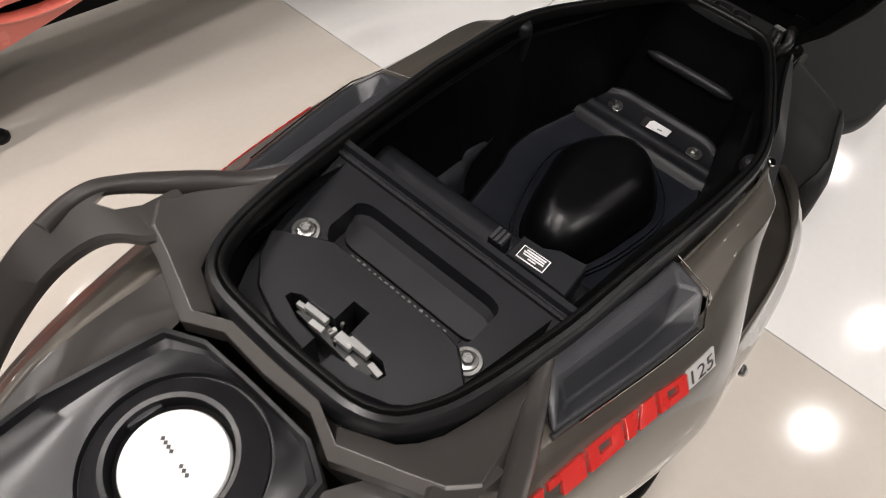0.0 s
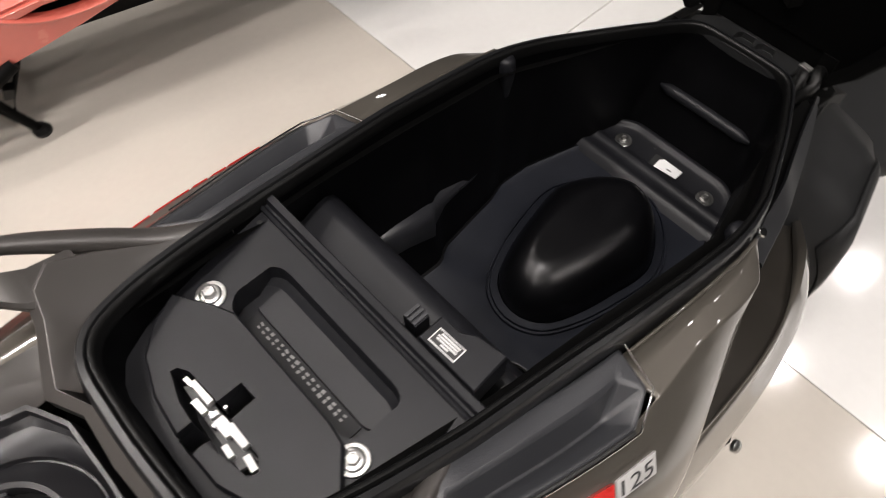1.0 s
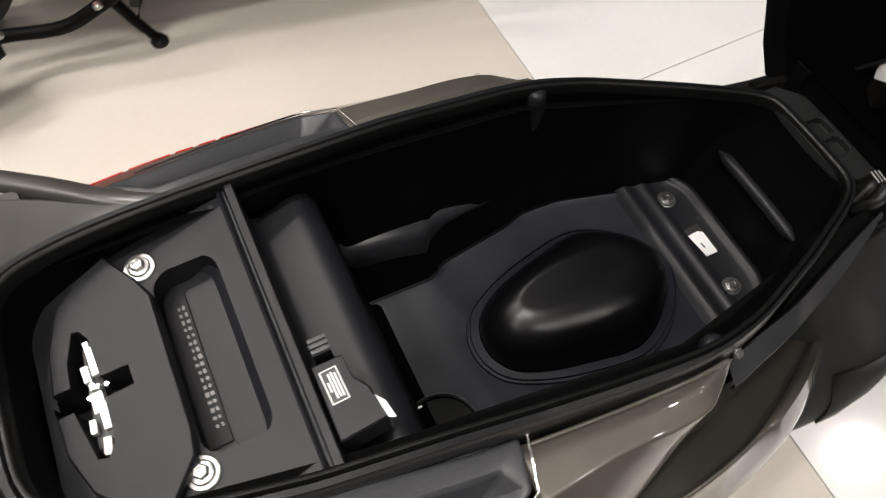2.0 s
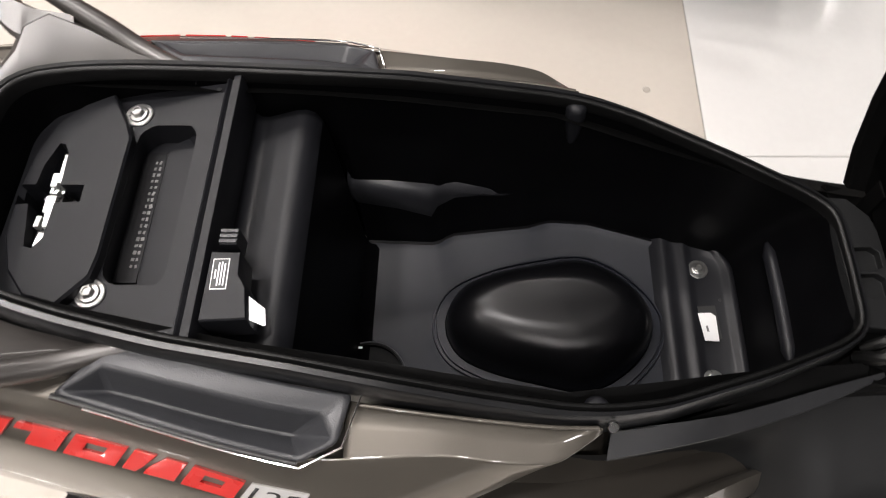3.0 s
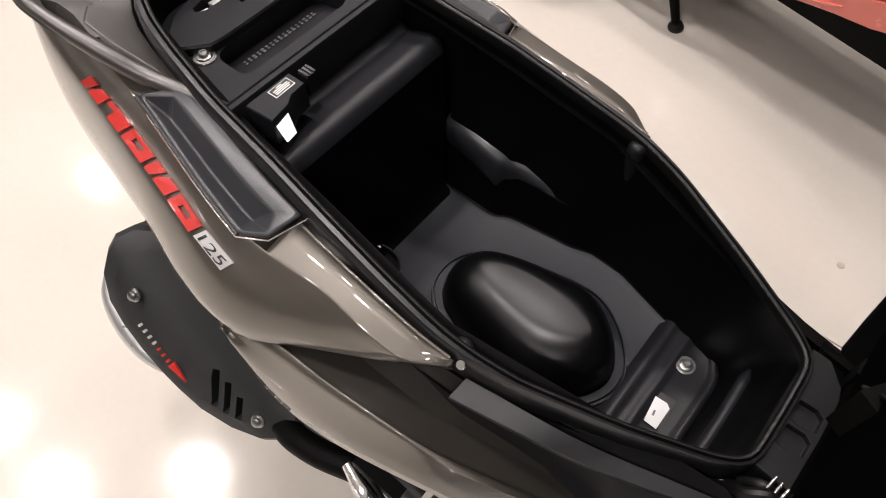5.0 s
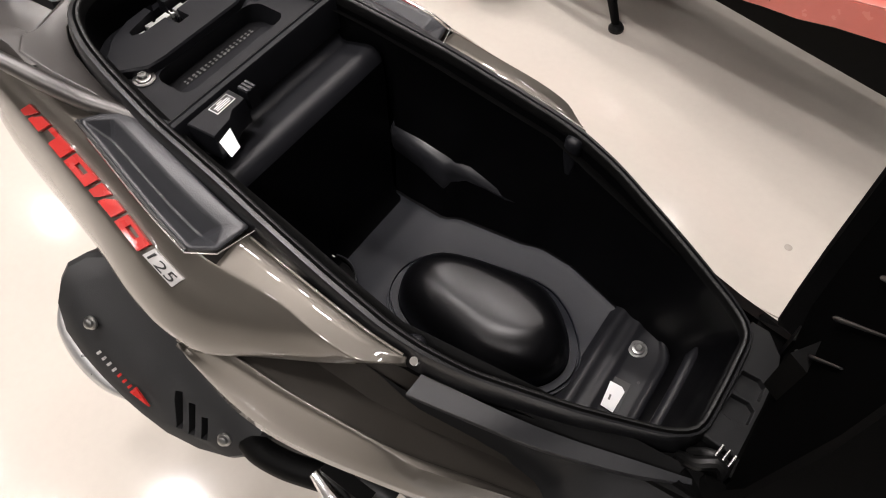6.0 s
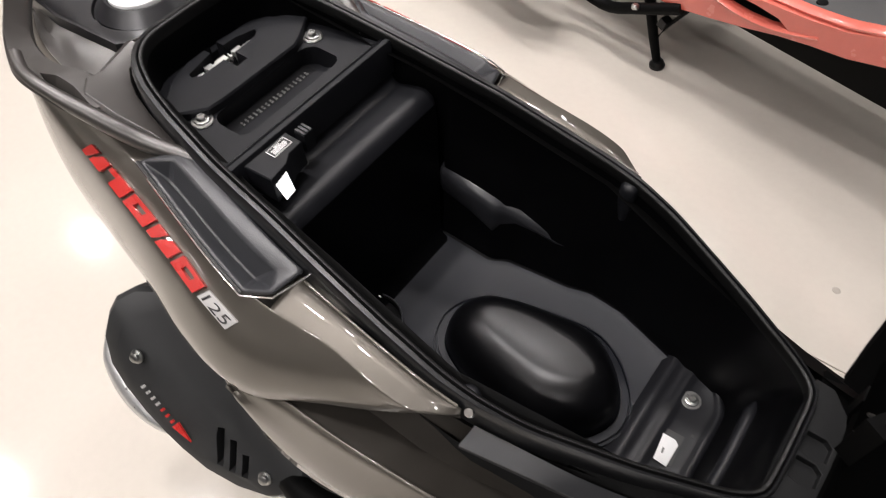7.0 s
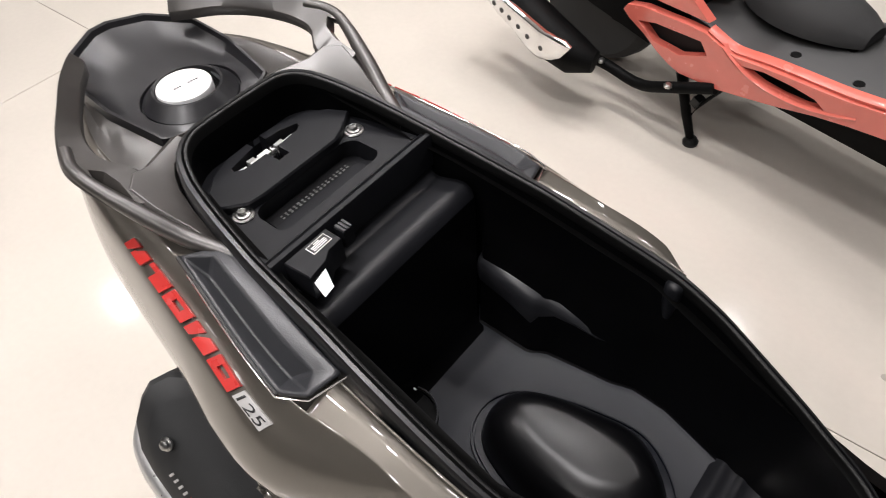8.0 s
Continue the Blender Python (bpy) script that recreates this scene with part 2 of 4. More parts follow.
    # The unseen ceiling is split white and dark to steer the scooter's reflections.
    for name, x0, x1, mat, words in (("ceiling_west", ROOM_X[0] - .2, JOINT_X, CEIL_REFLECTOR, "unseen showroom ceiling half, made white to brighten reflections"),
                                     ("ceiling_east", JOINT_X, ROOM_X[1] + .2, CEIL, "unseen showroom ceiling half, made dark to deepen reflections")):
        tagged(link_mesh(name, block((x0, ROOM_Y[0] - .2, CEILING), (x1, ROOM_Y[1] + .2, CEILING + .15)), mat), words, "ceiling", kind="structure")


def ceiling_light(x, y):
    top = thing("ceiling_light", "round recessed ceiling panel light, switched on", "ceiling light", "ceiling lights", (x, y, CEILING))
    part("frame", turned([(0.08, -0.001), (0.08, -0.010), (0.096, -0.010), (0.102, -0.001)], 32), WHITE, top)
    part("diffuser", turned([(0.0, -0.0015), (0.08, -0.0015), (0.08, -0.006), (0.0, -0.006)], 32), LAMP, top, "glowing white diffuser")
    return top


build_room()
first_lamp = None
# Rows 0.05, 1.2, 1.5 and -1.5 are added unseen, to brighten the scooter.
LAMP_ROWS = [(-0.38, (-4.6, -1.62, 2.35, 3.3, 4.38)), (-0.97, (-2.85, -2.22)), (-1.15, (2.3, 3.23)), (0.05, (-0.75, -0.1)), (0.55, (-3.95,)), (1.2, (-1.7, -1.05, -0.4)),
             (1.5, (-3.6,)), (1.9, (-2.6, -1.0, 0.4)), (2.9, (-2.6, -1.4, -0.2)), (4.0, (-0.5, 2.65)), (-1.5, (-0.75, 0.05, 0.85)), (-2.0, (-2.6, -1.3, 0.0, 1.3)), (-3.3, (-2.0, -0.7, 0.6, 1.9))]
for ly, row in LAMP_ROWS:
    for lx in row:
        if first_lamp is None:
            first_lamp = ceiling_light(lx, ly)
        else:
            copy_thing(first_lamp, pose(lx, ly, CEILING))
        beam = bpy.data.lights.new("ceiling_beam", "AREA")
        beam.shape, beam.size, beam.spread, beam.energy, beam.color = "DISK", 0.15, radians(105), BEAM_WATTS, (1.0, 0.95, 0.905)
        new("ceiling_beam", beam).matrix_world = pose(lx, ly, CEILING - 0.012)

# ---- the bronze scooter, seat open; x forward, y to its left ----
RIM_X = [-0.276, -0.266, -0.238, -0.20, -0.14, -0.06, 0.0, 0.06, 0.12, 0.15, 0.19, 0.27, 0.335, 0.354]
RIM_HALF = [0.056, 0.074, 0.088, 0.097, 0.107, 0.115, 0.122, 0.127, 0.1305, 0.1290, 0.1215, 0.0930, 0.0650, 0.0510]
RIM_Z = [0.786, 0.782, 0.773, 0.764, 0.750, 0.735, 0.722, 0.706, 0.691, 0.684, 0.674, 0.656, 0.643, 0.640]
BOTTOM_X = [-0.06, 0.015, 0.03, 0.11, 0.13, 0.17, 0.245, 0.315]
BOTTOM_HALF = [0.088, 0.086, 0.097, 0.107, 0.114, 0.112, 0.090, 0.072]
FLOOR_Z = 0.506


def half_width(x):
    return float(np.interp(x, RIM_X, RIM_HALF))


def rim_height(x):
    return float(np.interp(x, RIM_X, RIM_Z))


def rim_loop(grow=0.0, lift=0.0, n=180):
    """The closed edge of the storage opening, widened by grow."""
    left = [(x, h) for x, h in zip(RIM_X, RIM_HALF)]
    pts = [(RIM_X[0] - 0.002, 0.0)] + left + [(RIM_X[-1] + 0.001, 0.0)]
    pts += [(x, -h) for x, h in left[::-1]]
    p = np.array(pts + pts[:1], float)
    d = np.r_[0, np.cumsum(np.linalg.norm(np.diff(p, axis=0), axis=1))]
    s = np.linspace(0, d[-1], n, endpoint=False)
    q = np.c_[np.interp(s, d, p[:, 0]), np.interp(s, d, p[:, 1])]
    for _ in range(2):
        q = 0.5 * q + 0.25 * (np.roll(q, 1, 0) + np.roll(q, -1, 0))
    tan = np.roll(q, -1, 0) - np.roll(q, 1, 0)
    nor = np.c_[-tan[:, 1], tan[:, 0]]
    nor /= np.linalg.norm(nor, axis=1)[:, None]
    if grow > 0.0034:
        ahead = np.clip((q[:, 0] - 0.10) / 0.10, 0, 1)[:, None]
        grow = 0.0034 + (grow - 0.0034) * (1 - 0.5 * ahead)
    out = q + nor * grow
    return [(x, y, rim_height(x0) + lift) for (x, y), x0 in zip(out, q[:, 0])]


def wall_bottom(p, f, z):
    """A point of the bucket wall, a share f of the way from the rim point p to the floor outline."""
    x, y, _ = p
    if x < -0.06:
        return (x, y * (1 - 0.04 * f), z)
    bx = -0.06 + (x + 0.06) * (0.375 / 0.421)
    by = y * float(np.interp(bx, BOTTOM_X, BOTTOM_HALF)) / max(half_width(x), 1e-3)
    return (x + (bx - x) * f, y + (by - y) * f, z)


def build_bucket(scooter):
    rim = rim_loop()
    rows = [rim_loop(-0.0015, -0.002)]
    for f, k in ((0.012, 0.04), (0.33, 0.3), (0.75, 0.7), (0.93, 0.93), (0.985, 0.985)):
        rows.append([wall_bottom(p, f, p[2] + (FLOOR_Z - p[2]) * k) for p in rim])
    def inner(p, d, z):
        q = wall_bottom(p, 1.0, z)
        c = Vector((max(min(q[0], 0.25), -0.0), 0, z))
        v = Vector(q)
        return tuple(v + (c - v).normalized() * d)
    rows.append([inner(p, 0.003, FLOOR_Z + 0.003) for p in rim])
    rows.append([inner(p, 0.009, FLOOR_Z) for p in rim])
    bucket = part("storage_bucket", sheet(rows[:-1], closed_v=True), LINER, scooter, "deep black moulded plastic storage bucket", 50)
    bm = sheet(rows[-2:], closed_v=True)
    bm.faces.new([v for v in bm.verts][-len(rim):])
    part("bucket_floor", bm, BASIN, bucket, "bucket floor, light and blue sheen put into its colour", 50)

    # rubber seal round the opening: bead, groove and outer flange
    prof = [(-0.0015, -0.010), (-0.002, 0.001), (-0.0006, 0.003), (0.0014, 0.003), (0.0024, 0.0005), (0.0036, -0.002)]
    part("rim_seal", sheet([rim_loop(g, l) for g, l in prof], closed_v=True), RUBBER, bucket, "black rubber seal round the opening", 60)
    prof = [(0.0034, -0.004), (0.0034, 0.0014), (0.0042, 0.0024), (0.0080, 0.0022), (0.0095, 0.0004), (0.0118, -0.007), (0.0125, -0.030)]
    part("rim_flange", sheet([rim_loop(g, l) for g, l in prof], closed_v=True), RIM, bucket, "black flange round the seal", 40)

    # round pocket in the floor at the rear corner
    # A flat disc; the hole's shade is put into its dark colour.
    part("floor_pocket", turned([(0.0, 0.0), (0.034, 0.0), (0.034, 0.006), (0.0365, 0.006), (0.0365, -0.002), (0, -0.002)], 40,
                                pose(-0.045, -0.062, FLOOR_Z + 0.001)), DARK, bucket, "round dark pocket with a thin rim")
    ring = [(-0.045 + 0.036 * math.cos(a), -0.062 + 0.036 * math.sin(a), FLOOR_Z + 0.0085) for a in np.linspace(0, 2 * math.pi, 41)]
    part("pocket_ring", tube(ring, 0.0009, 8), TRIM, bucket, "thin raised ring of the pocket")
    part("pocket_mark", block((-0.006, -0.001, 0), (0.006, 0.001, 0.0006), m=pose(-0.058, -0.033, FLOOR_Z + 0.012)), WHITE, bucket)

    # wheel hump with its ring: a long rounded hexagon in plan
    half = [(0.0145, 0.0), (0.0172, 0.016), (0.027, 0.034), (0.045, 0.048), (0.080, 0.0625), (0.120, 0.072), (0.152, 0.0765), (0.175, 0.0735),
            (0.200, 0.060), (0.222, 0.039), (0.234, 0.020), (0.2385, 0.0)]
    plan = smooth_line(half + [(x, -h) for x, h in half[-2::-1]], 89)[:-1]
    heart = np.array([0.125, 0.0])

    def loop(d, lift):
        out = []
        for p in plan:
            v = p - heart
            q = heart + v * (1 - d / np.linalg.norm(v))
            out.append((q[0], q[1] - 0.005, FLOOR_Z + lift))
        return out
    foot = loop(0.0125, 0.0)
    rows = [loop(0.0125, -0.001)]
    for k in range(1, 13):
        turn = math.pi / 2 * k / 12
        f, h = 1 - math.cos(turn) ** 1.15, 0.0535 * math.sin(turn) ** 0.8
        row = []
        for p in foot:
            a = math.atan2((p[1] + 0.005) / 0.0765, (p[0] - 0.125) / 0.112)
            x, y = 0.128 + 0.058 * math.cos(a), 0.002 + 0.019 * math.sin(a)
            row.append((p[0] + (x - p[0]) * f, p[1] + (y - p[1]) * f, FLOOR_Z + h))
        rows.append(row)
    part("wheel_hump", capped(rows), HUMP, bucket, "smooth rounded black hump over the rear wheel", 60)
    ringrows = [loop(d, z) for d, z in ((0.0125, 0.0015), (0.0115, 0.0045), (0.0035, 0.0045), (0.0028, 0.0012), (0.0014, 0.0012), (0.0008, 0.0036), (-0.0006, 0.0036), (-0.0014, 0.0))]
    part("hump_ring", sheet(ringrows, closed_v=True), BASIN, bucket, "flat ring with a groove round the hump", 50)

    # bolted plateau at the front of the floor, its front corners rounded
    half = lambda x: float(np.interp(x, BOTTOM_X, BOTTOM_HALF)) + 0.004
    prof = [(0.232, -0.001), (0.238, 0.004), (0.2425, 0.0075), (0.2465, 0.0082), (0.250, 0.0070), (0.2535, 0.0058), (0.2575, 0.0058), (0.261, 0.0068), (0.2645, 0.0084), (0.268, 0.0078), (0.2715, 0.0058),
            (0.275, 0.0054), (0.298, 0.0054), (0.302, 0.0066), (0.305, 0.0092), (0.3085, 0.0098), (0.312, 0.0075), (0.3145, 0.003), (0.316, -0.001)]
    rows = []
    for x, z in prof:
        row = []
        for y in np.linspace(-half(x), half(x), 25):
            back = 9.0 * max(0.0, abs(y) - 0.052) ** 2 * min(1.0, max(0.0, (x - 0.285) / 0.02)) * 2
            row.append((x - min(back, 0.02), y, FLOOR_Z + z))
        rows.append(row)
    part("mounting_plateau", sheet(rows), SHELF, bucket, "raised black mounting strip with two bolts", 50)
    # Lighter plastic than the wall puts the rib's highlight into its colour.
    part("front_rib", tube([(0.3275 - 0.5 * y * y, y, 0.568) for y in np.linspace(-0.058, 0.058, 11)], [0.002] + [0.0065] * 9 + [0.002], 16), SHELF, bucket, "soft moulded rib on the front wall")
    for y in (0.057, -0.057):
        bolt(bucket, (0.278, y, FLOOR_Z + 0.0056), 0.0066)
    for x, y in ((0.295, 0.024), (0.212, 0.098)):
        part("drain_hole", turned([(0, 0), (0.0016, 0), (0.0016, 0.0004), (0, 0.0004)], 12, pose(x, y, FLOOR_Z + (0.0058 if x > 0.25 else 0.0002))), INK_SHADE, bucket)
    part("slot", prism([(-0.0085, -0.026), (0.0085, -0.026), (0.0085, 0.008), (-0.0085, 0.008)], 0, 0.0006, m=pose(0.2815, 0.0095, FLOOR_Z + 0.0056, 0, 0, 4)), INK_SHADE, bucket)
    st = part("label", prism([(-0.006, -0.015), (0.0075, -0.0155), (0.0085, 0.010), (0.004, 0.0135), (-0.0085, 0.013)], 0, 0.0006,
                             m=pose(0.2800, -0.004, FLOOR_Z + 0.0078, 0, 4, 2)), WHITE, bucket, "folded white paper label")
    part("print_bar", block((-0.0012, -0.003, 0), (0.0008, 0.003, 0.0002), m=pose(0.2785, -0.007, FLOOR_Z + 0.0086, 0, 4, 8)), STAMP, st)

    # moulded arm on the left wall
    arm = []
    for x, top, low, y in ((-0.068, 0.595, 0.586, 0.110), (-0.065, 0.606, 0.580, 0.098), (-0.058, 0.610, 0.576, 0.094), (-0.02, 0.604, 0.568, 0.092),
                           (0.012, 0.598, 0.556, 0.090), (0.018, 0.596, 0.565, 0.096), (0.035, 0.592, 0.574, 0.101), (0.06, 0.583, 0.570, 0.106), (0.097, 0.567, 0.563, 0.113)):
        arm.append([(x, 0.128, top + 0.003), (x, y + 0.008, top + 0.002), (x, y + 0.002, top - 0.002), (x, y, top - 0.008), (x, y - 0.001, low + 0.003), (x, y + 0.002, low), (x, 0.128, low)])
    part("wall_arm", capped(arm), ARM, bucket, "moulded arm along the inner wall", 70)
    for sy in (1, -1):
        rows = []
        for z, r, y in ((0.6835, 0.004, 0.1285), (0.682, 0.0075, 0.128), (0.678, 0.009, 0.1275), (0.668, 0.0088, 0.1265), (0.655, 0.0075, 0.126), (0.635, 0.004, 0.126)):
            rows.append([(0.1405 + r * math.cos(a), sy * (y - r * math.sin(a) * 0.9), z) for a in np.linspace(0, 2 * math.pi, 16, endpoint=False)])
        part("rim_lug", capped(rows), SHELF, bucket, "rounded moulded lug below the rim", 50)
    return bucket


def bolt(parent, at, r):
    b = turned([(r * 1.5, 0), (r * 1.5, r * .14), (r * 1.42, r * .2), (r * 1.08, r * .2), (r * 1.05, r * .26), (r * .98, r * .40), (r * .80, r * .46), (r * .6, r * .46)], 36, pose(*at))
    ob = part("bolt", b, STEEL, parent, "zinc-plated hexagon flange bolt")
    hexa = [(r * 0.68 * math.cos(k * math.pi / 3), r * 0.68 * math.sin(k * math.pi / 3)) for k in range(6)]
    part("bolt_head", carved(prism(hexa, r * .42, r * 0.95, m=pose(*at, 0, 0, 17), inset=r * .12), [turned([(0, r * .8), (r * .34, r * .8), (r * .42, r * 1.2), (0, r * 1.2)], 18, pose(*at))]), STEEL, ob)
    return ob


SHELF_Z = 0.738


def build_shelf(scooter):
    n = 14
    xs = np.linspace(-0.276, -0.132, n)
    edge = [(x, half_width(x) - 0.002) for x in xs]
    outline = [(x, -y) for x, y in edge] + [(x, y) for x, y in edge[::-1]]
    slab = prism(outline, SHELF_Z - 0.045, SHELF_Z)
    pit = [(-0.1965, SHELF_Z + 0.01), (-0.1965, SHELF_Z - 0.004), (-0.2000, SHELF_Z - 0.017), (-0.2000, SHELF_Z - 0.023), (-0.1815, SHELF_Z - 0.023), (-0.1810, SHELF_Z - 0.0190), (-0.160, SHELF_Z - 0.0175), (-0.154, SHELF_Z - 0.013), (-0.151, SHELF_Z + 0.01)]
    def ring(y, shift):
        mid = -0.174
        return [(x + shift * (1 if x < mid else -0.6), y, z) for x, z in pit]
    cutter = capped([ring(y, d) for y, d in ((-0.067, 0.012), (-0.0655, 0.007), (-0.063, 0.0035), (-0.059, 0.001), (-0.054, 0.0),
                                             (0.050, 0.0), (0.056, 0.001), (0.060, 0.0035), (0.0635, 0.008), (0.065, 0.012))])
    spindle = [(-0.2440, -0.0450), (-0.2385, -0.0370), (-0.2380, 0.0100), (-0.2395, 0.0335), (-0.2435, 0.0405), (-0.2480, 0.0415), (-0.2545, 0.0220), (-0.2570, -0.0090), (-0.2500, -0.0435)]
    bar = [(-0.2672, -0.0106), (-0.2200, -0.0080), (-0.2205, 0.0058), (-0.2685, 0.0059)]
    plate = [(-0.2165, -0.086), (-0.199, -0.066), (-0.1965, -0.050), (-0.1965, 0.048), (-0.203, 0.062), (-0.2185, 0.0875), (-0.238, 0.078),
             (-0.254, 0.062), (-0.264, 0.035), (-0.268, 0.0), (-0.266, -0.035), (-0.256, -0.062), (-0.240, -0.080)]
    body = carved(slab, [cutter, prism(spindle, SHELF_Z - 0.03, SHELF_Z + 0.02), prism(bar, SHELF_Z - 0.028, SHELF_Z + 0.02)])
    shelf = part("rear_shelf", body, SHELF, scooter, "black plastic shelf behind the bucket with a moulded recess", 30)
    top = carved(prism(plate, SHELF_Z + 0.0003, SHELF_Z + 0.010, inset=0.002),
                 [prism(spindle, SHELF_Z - 0.03, SHELF_Z + 0.02), prism(bar, SHELF_Z - 0.028, SHELF_Z + 0.02)])
    part("lock_plate", top, SHELF, shelf, "raised lock plate with a cross-shaped slot", 30)
    # raised strip with a groove along the front edge
    prof = [(-0.1365, SHELF_Z - 0.002), (-0.1365, SHELF_Z + 0.004), (-0.1345, SHELF_Z + 0.0055), (-0.1325, SHELF_Z + 0.003), (-0.1310, SHELF_Z + 0.003),
            (-0.1295, SHELF_Z + 0.008), (-0.1245, SHELF_Z + 0.008), (-0.1235, SHELF_Z + 0.006), (-0.1235, SHELF_Z - 0.03)]
    part("edge_strip", sheet([[(x, y, z) for y in np.linspace(-0.107, 0.107, 5)] for x, z in prof]), SHELF, shelf, "grooved strip along the shelf's edge")
    for y in (0.074, -0.074):
        bolt(shelf, (-0.200, y, SHELF_Z + 0.0003), 0.0070)
    part("drain_hole", turned([(0, 0), (0.0018, 0), (0.0018, 0.0004), (0, 0.0004)], 12, pose(-0.143, 0.099, SHELF_Z + 0.0002)), INK_SHADE, shelf)
    # frame strip in the recess with its stamped characters as plain bars
    part("stamped_strip", block((-0.1995, -0.056, SHELF_Z - 0.0228), (-0.1822, 0.054, SHELF_Z - 0.0205)), STAMPED, shelf, "black steel strip with stamped marks")
    draw = random.Random(4)
    for k in range(17):
        y = -0.0435 + k * 0.0055
        for dx in (-0.0016, 0.0016):
            a, b = 0.0007 + 0.0006 * draw.random(), 0.0009 + 0.0007 * draw.random()
            part("stamped_bar", block((-a, -b, 0), (a, b, 0.0005), m=pose(-0.1868 + dx + 0.0006 * (draw.random() - 0.5), y, SHELF_Z - 0.0204, 0, 0, 30 * (draw.random() - 0.5))), STAMP, shelf)
    # chrome latch in the slot: bright bars on a dark body
    latch = part("latch", prism([(-0.2520, -0.034), (-0.2405, -0.036), (-0.2400, 0.030), (-0.2480, 0.034)], SHELF_Z - 0.012, SHELF_Z - 0.001, inset=0.001), INK_SHADE, shelf, "seat latch with bright steel bars in the slot")
    for x0, y0, x1, y1, w, h in ((-0.2440, 0.0350, -0.2432, 0.0275, 0.0016, 0.000), (-0.2420, 0.0290, -0.2412, 0.0100, 0.0021, 0.002), (-0.2478, 0.0190, -0.2472, 0.0080, 0.0021, 0.000),
                                 (-0.2435, -0.0020, -0.2432, -0.0150, 0.0034, 0.003), (-0.2395, -0.0100, -0.2388, -0.0270, 0.0042, 0.004), (-0.2500, -0.0165, -0.2506, -0.0250, 0.0018, 0.000),
                                 (-0.2438, -0.0305, -0.2454, -0.0410, 0.0021, 0.001), (-0.2465, 0.0030, -0.2410, 0.0020, 0.0016, 0.002)):
        a, b = Vector((x0, y0, SHELF_Z + 0.002 + h)), Vector((x1, y1, SHELF_Z + 0.002 + h))
        m = frame_at((a + b) / 2, b - a, (0.06, 0, 1))
        l = (b - a).length / 2
        part("latch_bar", rounded_bm(block((-l, -w, -0.003), (l, w, 0.0022), m=m)), LATCH, latch, "bright steel bar")
    for x, y in ((-0.2475, -0.004), (-0.2445, 0.0035), (-0.2360, 0.0010)):
        part("latch_pin", turned([(0, -0.004), (0.0019, -0.004), (0.0019, 0.002), (0.0012, 0.003), (0, 0.003)], 14, pose(x, y, SHELF_Z + 0.004)), CHROME, latch)

    # lower step in front of the shelf
    prof = [(-0.128, 0.736), (-0.1255, 0.712), (-0.1245, 0.702), (-0.121, 0.6975), (-0.115, 0.6965), (-0.092, 0.7015), (-0.084, 0.7015), (-0.0765, 0.697), (-0.0725, 0.688),
            (-0.069, 0.668), (-0.058, FLOOR_Z + 0.02), (-0.054, FLOOR_Z + 0.006), (-0.045, FLOOR_Z)]
    half = lambda x, z: half_width(x) - 0.004 - (0.03 * (0.70 - z) / 0.2 if z < 0.70 else 0)
    rows = []
    for x, z in prof:
        h = half(x, z)
        rows.append([(x, y, z) for y in np.linspace(-h, h, 7)])
    part("lower_step", sheet(rows[:9]), SHELF, shelf, "rounded step below the shelf", 60)
    # The wall rows take the blacker plastic, which stands in for their shade.
    part("step_wall", sheet(rows[8:]), LINER, shelf, "wall below the step, shade put into its black", 60)
    return shelf


def build_boot_lamp(scooter):
    lamp = part("boot_lamp", prism([(-0.1215, -0.094), (-0.0905, -0.092), (-0.0935, -0.070), (-0.100, -0.060), (-0.1015, -0.0435), (-0.1215, -0.0435)],
                                   0.715, 0.7435, inset=0.0012), SHELF, scooter, "small black boot lamp housing with a label")
    part("lens", prism([(-0.0080, -0.010), (0.0080, -0.008), (0.0060, 0.011), (-0.0065, 0.011)], 0, 0.0015,
                       m=frame_at((-0.0905, -0.081, 0.7265), (0.15, -0.9, 0.0), (0.93, 0.16, 0.25))), LENS, lamp, "white lamp lens")
    lab = part("label", block((-0.0056, -0.0112, 0), (0.0056, 0.0112, 0.0004), m=pose(-0.1125, -0.0605, 0.7436, 0, 0, 2)), WHITE, lamp, "black warning label with a white border")
    part("label_field", block((-0.0049, -0.0105, 0), (0.0049, 0.0105, 0.0003), m=pose(-0.1125, -0.0605, 0.7440, 0, 0, 2)), INK_SHADE, lab)
    for k, (a, c) in enumerate(((-0.0038, 0.0028), (-0.0088, 0.008), (-0.0084, 0.0086), (-0.0086, 0.0074))):
        part("print_bar", block((-0.0005, a, 0), (0.0005, c, 0.0002), m=pose(-0.1154 + k * 0.0020, -0.0605, 0.7443, 0, 0, 2)), WHITE, lab)
    con = part("connector", block((-0.006, -0.006, -0.02), (0.006, 0.006, 0.0), m=pose(-0.112, -0.031, 0.741)), SHELF, lamp, "ribbed black connector")
    for k in range(3):
        part("rib", block((-0.006, -0.0012, 0), (0.006, 0.0012, 0.0015), m=pose(-0.112, -0.035 + k * 0.004, 0.741)), TRIM, con)


